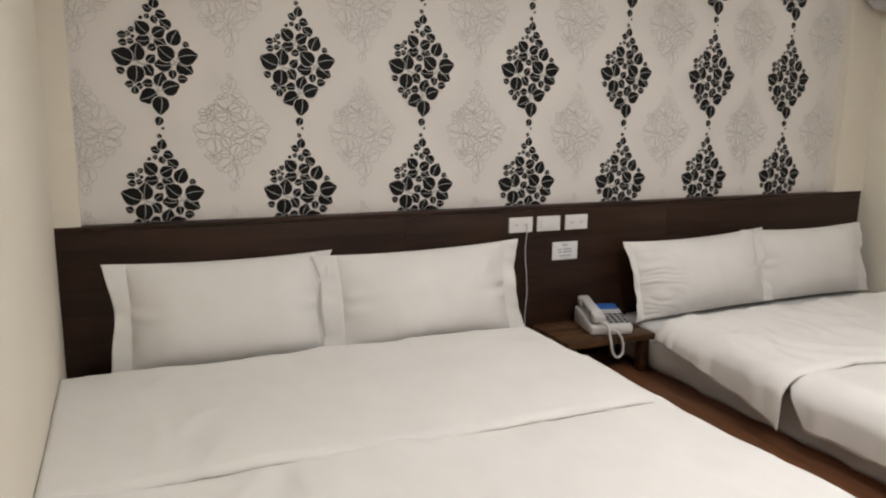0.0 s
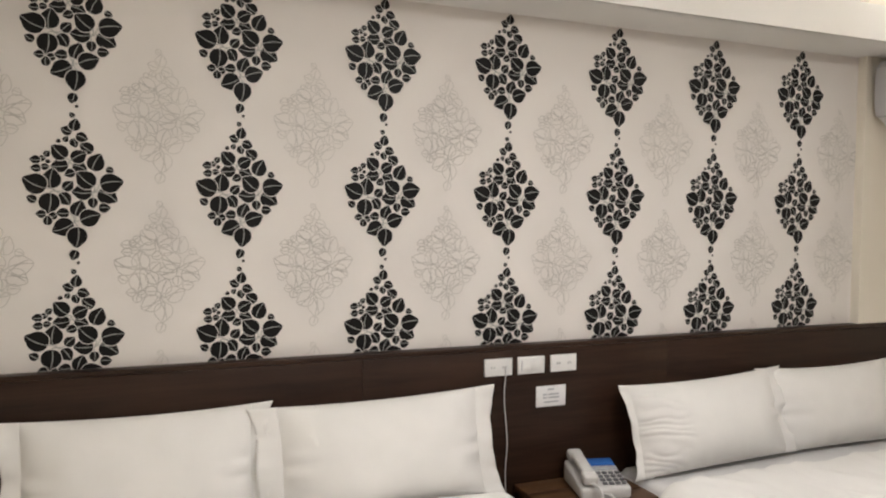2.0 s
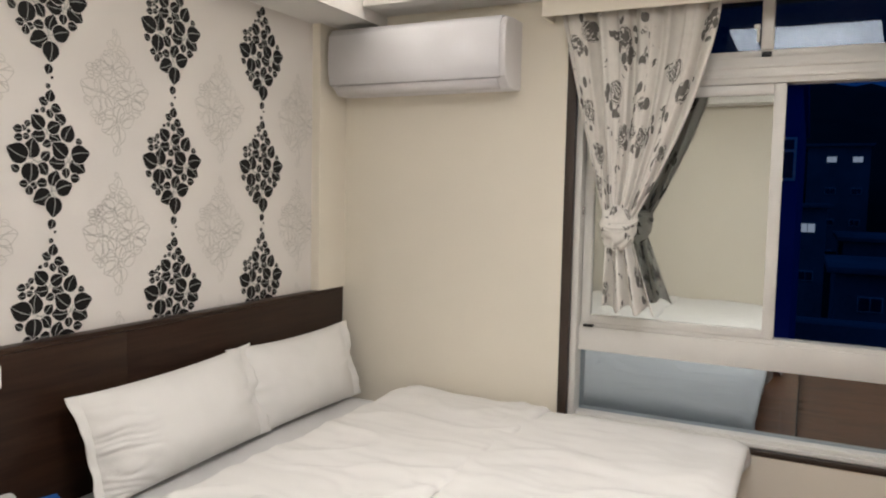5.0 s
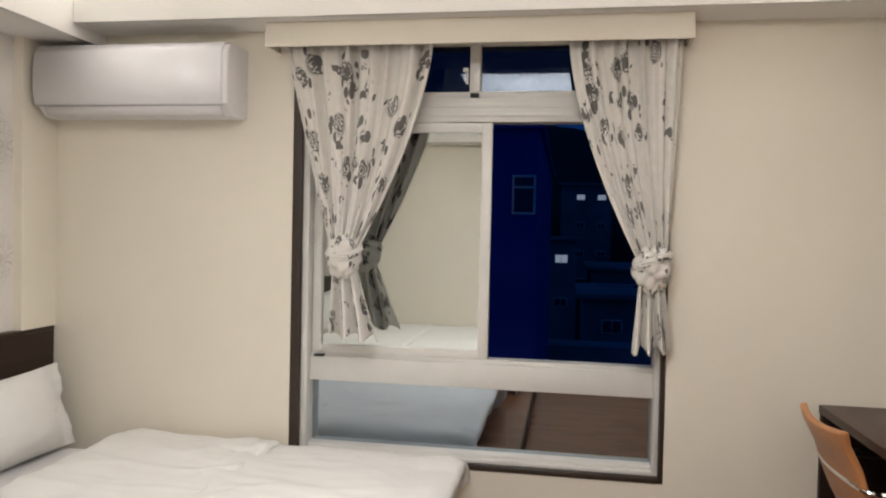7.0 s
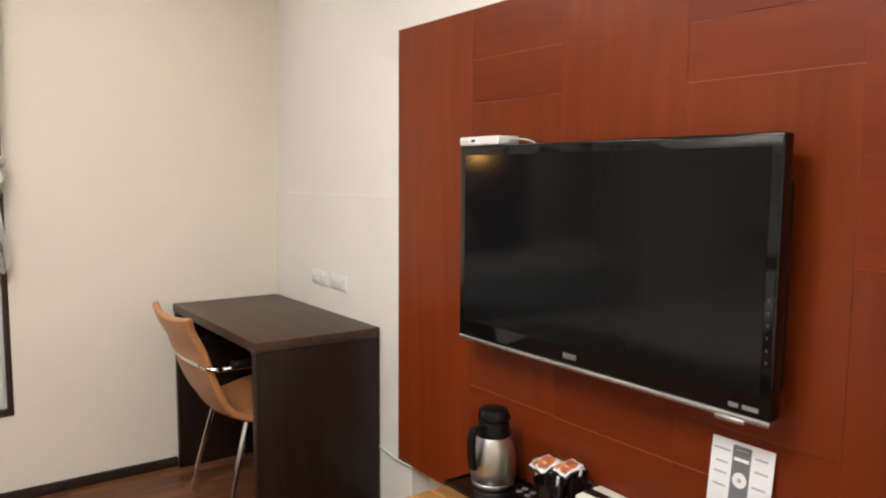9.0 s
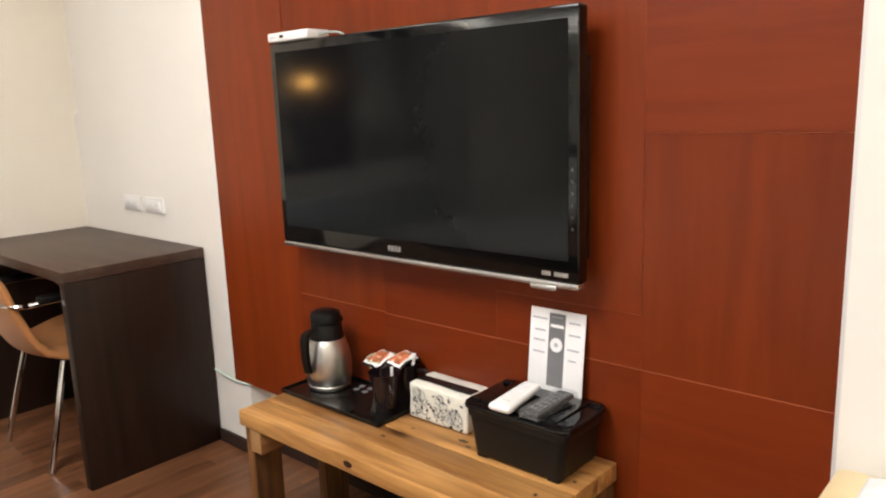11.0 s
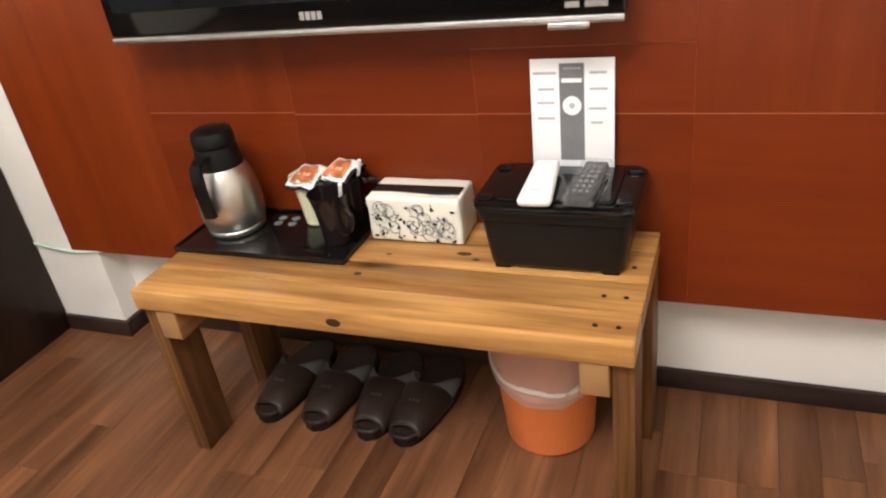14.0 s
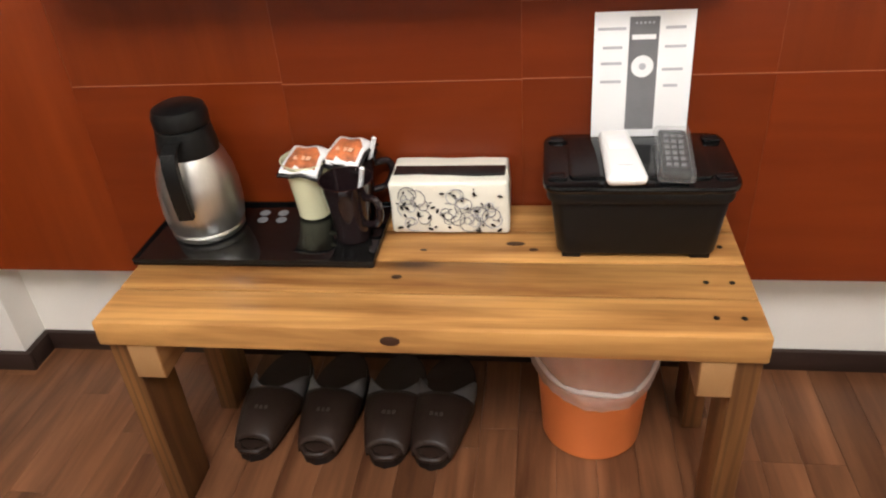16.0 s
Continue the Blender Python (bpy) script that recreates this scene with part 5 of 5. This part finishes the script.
for nm, r0, d, mt in (("badge_ring", 1.0, 0.0, BLUELCD), ("badge", 0.84, 0.0006, PAPERWHITE)):
    vs, fs = lathe([(0.0, 0.0012), (0.97, 0.0012), (1.0, -0.001)], 28)
    raw(nm, [Vector((0.775 + v.x * 0.040 * r0, -0.6898 + v.z + d, 0.494 + v.y * 0.021 * r0)) for v in vs], [f[::-1] for f in fs], mt, pu, "oval badge with a blue ring")
box("note", (0.70, 0.80, -0.6925, -0.6912, 0.14, 0.205), PAPERWHITE, pu, 0)
for k in range(4):
    box("print_line", (0.712, 0.79 - 0.006 * k, -0.6914, -0.6906, 0.152 + k * 0.013, 0.157 + k * 0.013), GREYINK, pu, 0)
for x in (0.57, 0.81):
    box("foot", (x, x + 0.03, -0.83, -0.70, 0.0, 0.014), BLACKPL, pu, 0.003)
pb = thing("plastic_bag", (0.72, -0.765, 0.565), "folded white plastic bag on the purifier", "plastic bag")


def crumple(u, v):
    a, b = 2 * u - 1, 2 * v - 1
    p = Vector((0.72 + a * 0.09, -0.766 + b * 0.05, 0.567 + 0.030 * (1 - a * a) * (1 - b * b)))
    return p + Vector((0, 0, 0.012 * abs(noise.noise(p * 30))))


vs, fs = sheet(crumple, 24, 16)
thicken(raw("film", vs, fs, PAPERWHITE, pb, smooth="all"), 0.002, 1)

# ---- ceiling lamp ----
cl = thing("ceiling_light", (1.65, 0.9, 2.6), "round flush ceiling lamp in the recess", "ceiling light")
vs, fs = lathe([(0.0, 2.53), (0.30, 2.53), (0.325, 2.54), (0.33, 2.598), (0.30, 2.5985)], 48, (1.65, 0.9, 0))
raw("housing", vs, fs, PLASTIC, cl)
vs, fs = lathe([(0.0, 2.526), (0.295, 2.526), (0.298, 2.53)], 48, (1.65, 0.9, 0))
raw("diffuser", vs, [f[::-1] for f in fs], glow("lamp_diffuser", (1.0, 0.95, 0.9), 5.0), cl, "lit white diffuser")

# ---- outside ----
ground = struct("ground", (4.05, 2000, -1500, 1500, -9.0, -8.8), GROUND, "dark town ground below the window")
tower = thing("apartment_building", (10, 6, -8.8), "blue-painted apartment building close to the window", "building")
box("wall", (10.0, 18, 1.0, 11.0, -8.8, 2.72), BLUEHOUSE, tower, 0.02)
box("roof", (9.9, 18, 0.94, 11.0, 2.72, 2.84), BLUEHOUSE, tower, 0.02)
for y0, z0 in ((1.03, 1.64), (1.9, 1.64), (1.03, -1.4), (1.9, -1.4)):
    w_ = box("window", (9.965, 10.0, y0, y0 + 0.30, z0, z0 + 0.50), ALU, tower, 0.005)
    box("pane", (9.955, 9.966, y0 + 0.03, y0 + 0.27, z0 + 0.03, z0 + 0.33), DARKGLASS, w_, 0)
    box("pane", (9.955, 9.966, y0 + 0.03, y0 + 0.27, z0 + 0.36, z0 + 0.47), DARKGLASS, w_, 0)
LIT = glow("lit_room", (0.75, 0.88, 1.0), 0.28)


def house(x, y0, y1, top, depth, lit, label):
    th = thing("house", (x, (y0 + y1) / 2, -8.8), label, "house", "houses on the slope")
    box("wall", (x, x + depth, y0, y1, -8.8, top), CONCRETE, th, 0.03)
    box("roof", (x - 0.4, x + depth, y0 - 0.3, y1 + 0.3, top, top + 0.22), CONCRETE, th, 0.03)
    n = 0
    z = top - 1.35
    while z > -8:
        yy = y0 + 0.5
        while yy < y1 - 1.2:
            w = box("window", (x - 0.05, x, yy, yy + 0.80, z, z + 0.55), ALU, th, 0.01)
            for h in (0.05, 0.42):
                box("pane", (x - 0.07, x - 0.049, yy + h, yy + h + 0.33, z + 0.05, z + 0.50), LIT if n in lit else DARKGLASS, w, 0)
            n += 1
            yy += 1.9
        z -= 2.6
    return th


house(45, 0.0, 3.0, 1.0, 9, (0,), "concrete house with one lit window at dusk")
house(47, -6.5, -0.9, -0.8, 9, (), "low concrete house with dark windows")
house(70, -3.4, 1.2, 5.9, 9, (0, 1), "hillside house with two lit windows")
house(68, 4.5, 9.5, 4.2, 9, (), "hillside house with dark windows")
house(62, -14, -6.0, 2.2, 9, (1,), "hillside house with dark and lit windows")
house(30, -2.1, -0.1, -1.1, 6, (), "small flat-roofed house below the window")
box_ob = box("parapet", (19, 20, -6, 4, -8.8, -1.35), CONCRETE, None, 0.02)
tagged(box_ob, "grey flat roof parapet below the window", "roof")


def slope(u, v):
    y = -260 + 520 * u
    x = 60 + 180 * v
    ridge = 19.5 - 0.17 * max(0, 4 - y) - 0.02 * abs(y) + 1.2 * noise.noise(Vector((y * 0.05, 1, 2))) + 0.7 * noise.noise(Vector((y * 0.4, 5, 2)))
    h = max(ridge, 2 + 3 * noise.noise(Vector((y * 0.02, 3, 3)))) + 8.9
    return Vector((x, y, -8.95 + h * min(1, v / 0.34) ** 0.8 + 0.5 * noise.noise(Vector((x * 0.3, y * 0.3, 1)))))


vs, fs = sheet(slope, 260, 30)
tagged(raw("wooded_hill", vs, fs, HILL, smooth="all"), "dark wooded hill against the dusk sky", "hill")
lamp = thing("wall_lamp", (9.96, 5.30, 1.52), "warm glowing outdoor lamp on the blue building", "wall lamp")
box("bracket", (9.90, 10.0, 5.27, 5.33, 1.46, 1.58), BLACKPL, lamp, 0.01)
vs, fs = lathe([(0.0, -0.08), (0.05, -0.065), (0.08, 0.0), (0.05, 0.065), (0.0, 0.08)], 20, (9.83, 5.30, 1.60))
raw("bulb", vs, fs, glow("warm_bulb", (1.0, 0.50, 0.12), 90.0), lamp, "glowing warm bulb")

# ---- wallpaper print ----
# leaves of the motif, in units of 0.6 mm: across, down, radius, tip angle; later ones overlap earlier ones
CROWN = [(284, 53, 15, 130), (216, 195, 12, 200), (250, 186, 16, 60), (292, 200, 24, -75), (258, 138, 27, 160), (295, 108, 31, 80), (327, 170, 29, -20), (357, 230, 35, 145),
         (225, 328, 39, 185), (222, 258, 44, 135), (315, 335, 35, -20), (310, 278, 39, 30), (398, 310, 47, 65), (467, 345, 20, -20)]
WAIST = [(163, 308, 12, 0), (135, 292, 17, 0), (105, 300, 24, 180), (158, 268, 18, 45), (148, 337, 19, 0), (108, 345, 23, 180), (272, 368, 25, 200), (180, 405, 50, 85),
         (105, 430, 58, 155), (258, 440, 30, 45), (335, 470, 46, 180), (352, 405, 52, 140), (452, 487, 50, -30), (470, 418, 56, 10)]
FOOT = [(242, 505, 36, -55), (168, 528, 54, -95), (86, 512, 24, 150), (382, 525, 27, -90), (437, 556, 28, 0), (186, 603, 22, 200), (160, 630, 24, 90), (130, 592, 23, 180),
        (237, 586, 29, 180), (308, 565, 42, 70), (362, 612, 50, 20), (240, 662, 52, 205), (303, 712, 53, -95), (288, 813, 27, 250), (306, 860, 9, 30)]
HUBS = [(270, 300), (200, 468), (385, 470), (290, 625)]
UNIT = 0.0006
leaves = [((a - 288) * UNIT, (813 - b) * UNIT, r * UNIT, t) for a, b, r, t in CROWN + WAIST + FOOT]
hubs = [((a - 288) * UNIT, (813 - b) * UNIT) for a, b in HUBS]


def ring(x, z, r, t, n=26, grow=0.0):
    """Outline of a heart-shaped leaf with a pointed tip."""
    pts = []
    t = radians(t)
    for i in range(n):
        a = 2 * math.pi * i / n
        k = r * (0.96 + 0.30 * max(0, math.cos(a)) ** 16 - 0.05 * max(0, -math.cos(a)) ** 12) + grow
        pts.append((x + k * math.cos(a + t), z + k * math.sin(a + t)))
    return pts


def vein(x, z, r, t, w, y, vs, fs):
    t = radians(t)
    k = len(vs)
    for i in range(7):
        s = -1.0 + 2.2 * i / 6
        bend = 0.14 * r * (1 - s * s)
        for q_ in (-1, 1):
            a, b = s * r, bend + q_ * w * (1 - 0.4 * abs(s))
            vs.append((x + a * math.cos(t) - b * math.sin(t), y, z + a * math.sin(t) + b * math.cos(t)))
    fs += [(k + 2 * i, k + 2 * i + 1, k + 2 * i + 3, k + 2 * i + 2) for i in range(6)]


def stalk(x, z, r, t, w, y, vs, fs):
    """A curved stalk from the foot of a leaf to the middle of its rosette."""
    a = Vector((x - r * math.cos(radians(t)), z - r * math.sin(radians(t))))
    h = min((Vector(p) for p in hubs), key=lambda p: (p - a).length)
    if not 0.004 < (h - a).length < 0.05:
        return
    d = (h - a)
    side = Vector((-d.y, d.x)).normalized()
    k = len(vs)
    for i in range(5):
        p = a + d * (i / 4) + side * 0.12 * d.length * math.sin(math.pi * i / 4)
        for q_ in (-1, 1):
            o = p + side * q_ * w
            vs.append((o.x, y, o.y))
    fs += [(k + 2 * i, k + 2 * i + 1, k + 2 * i + 3, k + 2 * i + 2) for i in range(4)]


vs, fs, slots = [], [], []
for i, (x, z, r, t) in enumerate(leaves):
    y = -0.0010 - 0.00004 * i
    for grow, dy, slot in ((0.0024, 0.0, 2), (0.0, -0.00002, 0)):
        k = len(vs)
        pts = ring(x, z, r, t, grow=grow)
        vs += [(a, y + dy, b) for a, b in pts]
        fs.append(tuple(range(k, k + len(pts))))
        slots.append(slot)
    before = len(fs)
    if r > 0.008:
        vein(x, z, r, t, 0.0010 + r * 0.022, y - 0.00003, vs, fs)
    if r > 0.016:
        stalk(x, z, r, t, 0.0013, -0.0030, vs, fs)
    slots += [1] * (len(fs) - before)
black = raw("leaf_motif", vs, fs, (INK, VEIN, PAPER), wall_north, smooth=False, slots=slots)
vs, fs = [], []
for x, z, r, t in leaves[:-1]:
    k = len(vs)
    x, z, r = 0.97 * x, 0.93 * z, 0.95 * r
    o, i_ = ring(x, z, r, t, grow=0.0026), ring(x, z, r, t, grow=-0.0002)
    n = len(o)
    vs += [(a, -0.0012, b) for a, b in o] + [(a, -0.0012, b) for a, b in i_]
    fs += [(k + j, k + (j + 1) % n, k + n + (j + 1) % n, k + n + j) for j in range(n)]
    if r > 0.008:
        for turn in (0, 24) if r > 0.024 else (0,):
            vein(x, z, r, t + turn, 0.0012 + r * 0.04, -0.0013 - 0.0001 * (turn > 0), vs, fs)
    if r > 0.016:
        stalk(x, z, r, t, 0.0019, -0.0016, vs, fs)
pale = raw("outline_motif", vs, fs, OUTLINE, wall_north, smooth=False)
first = {black: True, pale: True}


def stamp(src, x, z):
    if first[src]:
        first[src], ob = False, src
    else:
        ob = new(src.name.split(".")[0], src.data)
        hang(ob, wall_north)
    ob.location = (x, YN - 0.0004, z)


ROW = 0.5135
for c_ in range(7):
    for r_ in range(-1, 2):
        stamp(black, 0.05 + 0.53 * c_, 1.288 + ROW * r_)
for c_ in range(8):
    for r_ in range(-1, 3):
        if not (r_ == 2):
            stamp(pale, 0.315 + 0.53 * (c_ - 1), 1.034 + ROW * r_)

# ---- floor strips ----
rng = random.Random(21)
strip_meshes = {}


def strip(x0, y0, y1, z, parent):
    ln = round((y1 - y0) / 0.05) * 0.05
    if ln not in strip_meshes:
        bm = cube(bmesh.new(), 0.0002, 0.0698, 0.0002, ln - 0.0002, -0.006, 0.0, 0.0003, 1)
        me = bpy.data.meshes.new("floor_strip")
        bm.to_mesh(me)
        bm.free()
        strip_meshes[ln] = finish(me, FLOOR, False)
    ob = new("floor_strip", strip_meshes[ln])
    hang(ob, parent)
    ob.location = (x0, y0, z)


rest_v, rest_f = [], []


def rest(x0, y0, y1, z):
    k = len(rest_v)
    x1 = x0 + 0.0692
    rest_v.extend([(x0, y0, z), (x1, y0, z), (x1, y1 - 0.0008, z), (x0, y1 - 0.0008, z)])
    rest_f.append((k, k + 1, k + 2, k + 3))


x = XW
while x < XE - 0.03:
    y = YS + rng.choice((0.0, -0.15, -0.3))
    while y < 0.87:
        ln = rng.choice((0.25, 0.35, 0.45, 0.55))
        y0, y1 = max(y, YS), min(y + ln, 0.87)
        if y1 - y0 > 0.04:
            n5 = round((y1 - y0) / 0.05) * 0.05
            if x > 0.55 and y0 < 0.55:
                strip(x, y0, y0 + n5, 0.0, floor)
            else:
                rest(x, y0, y1, 0.0)
            y = y0 + n5 if (x > 0.55 and y0 < 0.55) else y1
        else:
            y = y + ln
    y = 0.872
    while y < YN:
        ln = rng.choice((0.35, 0.45, 0.55))
        rest(x, y, min(y + ln, YN), PLAT)
        y += ln
    x += 0.07
ob = raw("laminate_rest", rest_v, rest_f, FLOOR, floor, smooth=False)
ob["kind"] = "stuff"
tagged(box("platform_edge", (XW, XE, 0.862, 0.874, 0.001, PLAT + 0.001), DARKWOOD, plat, 0.002), "dark wooden platform edge")
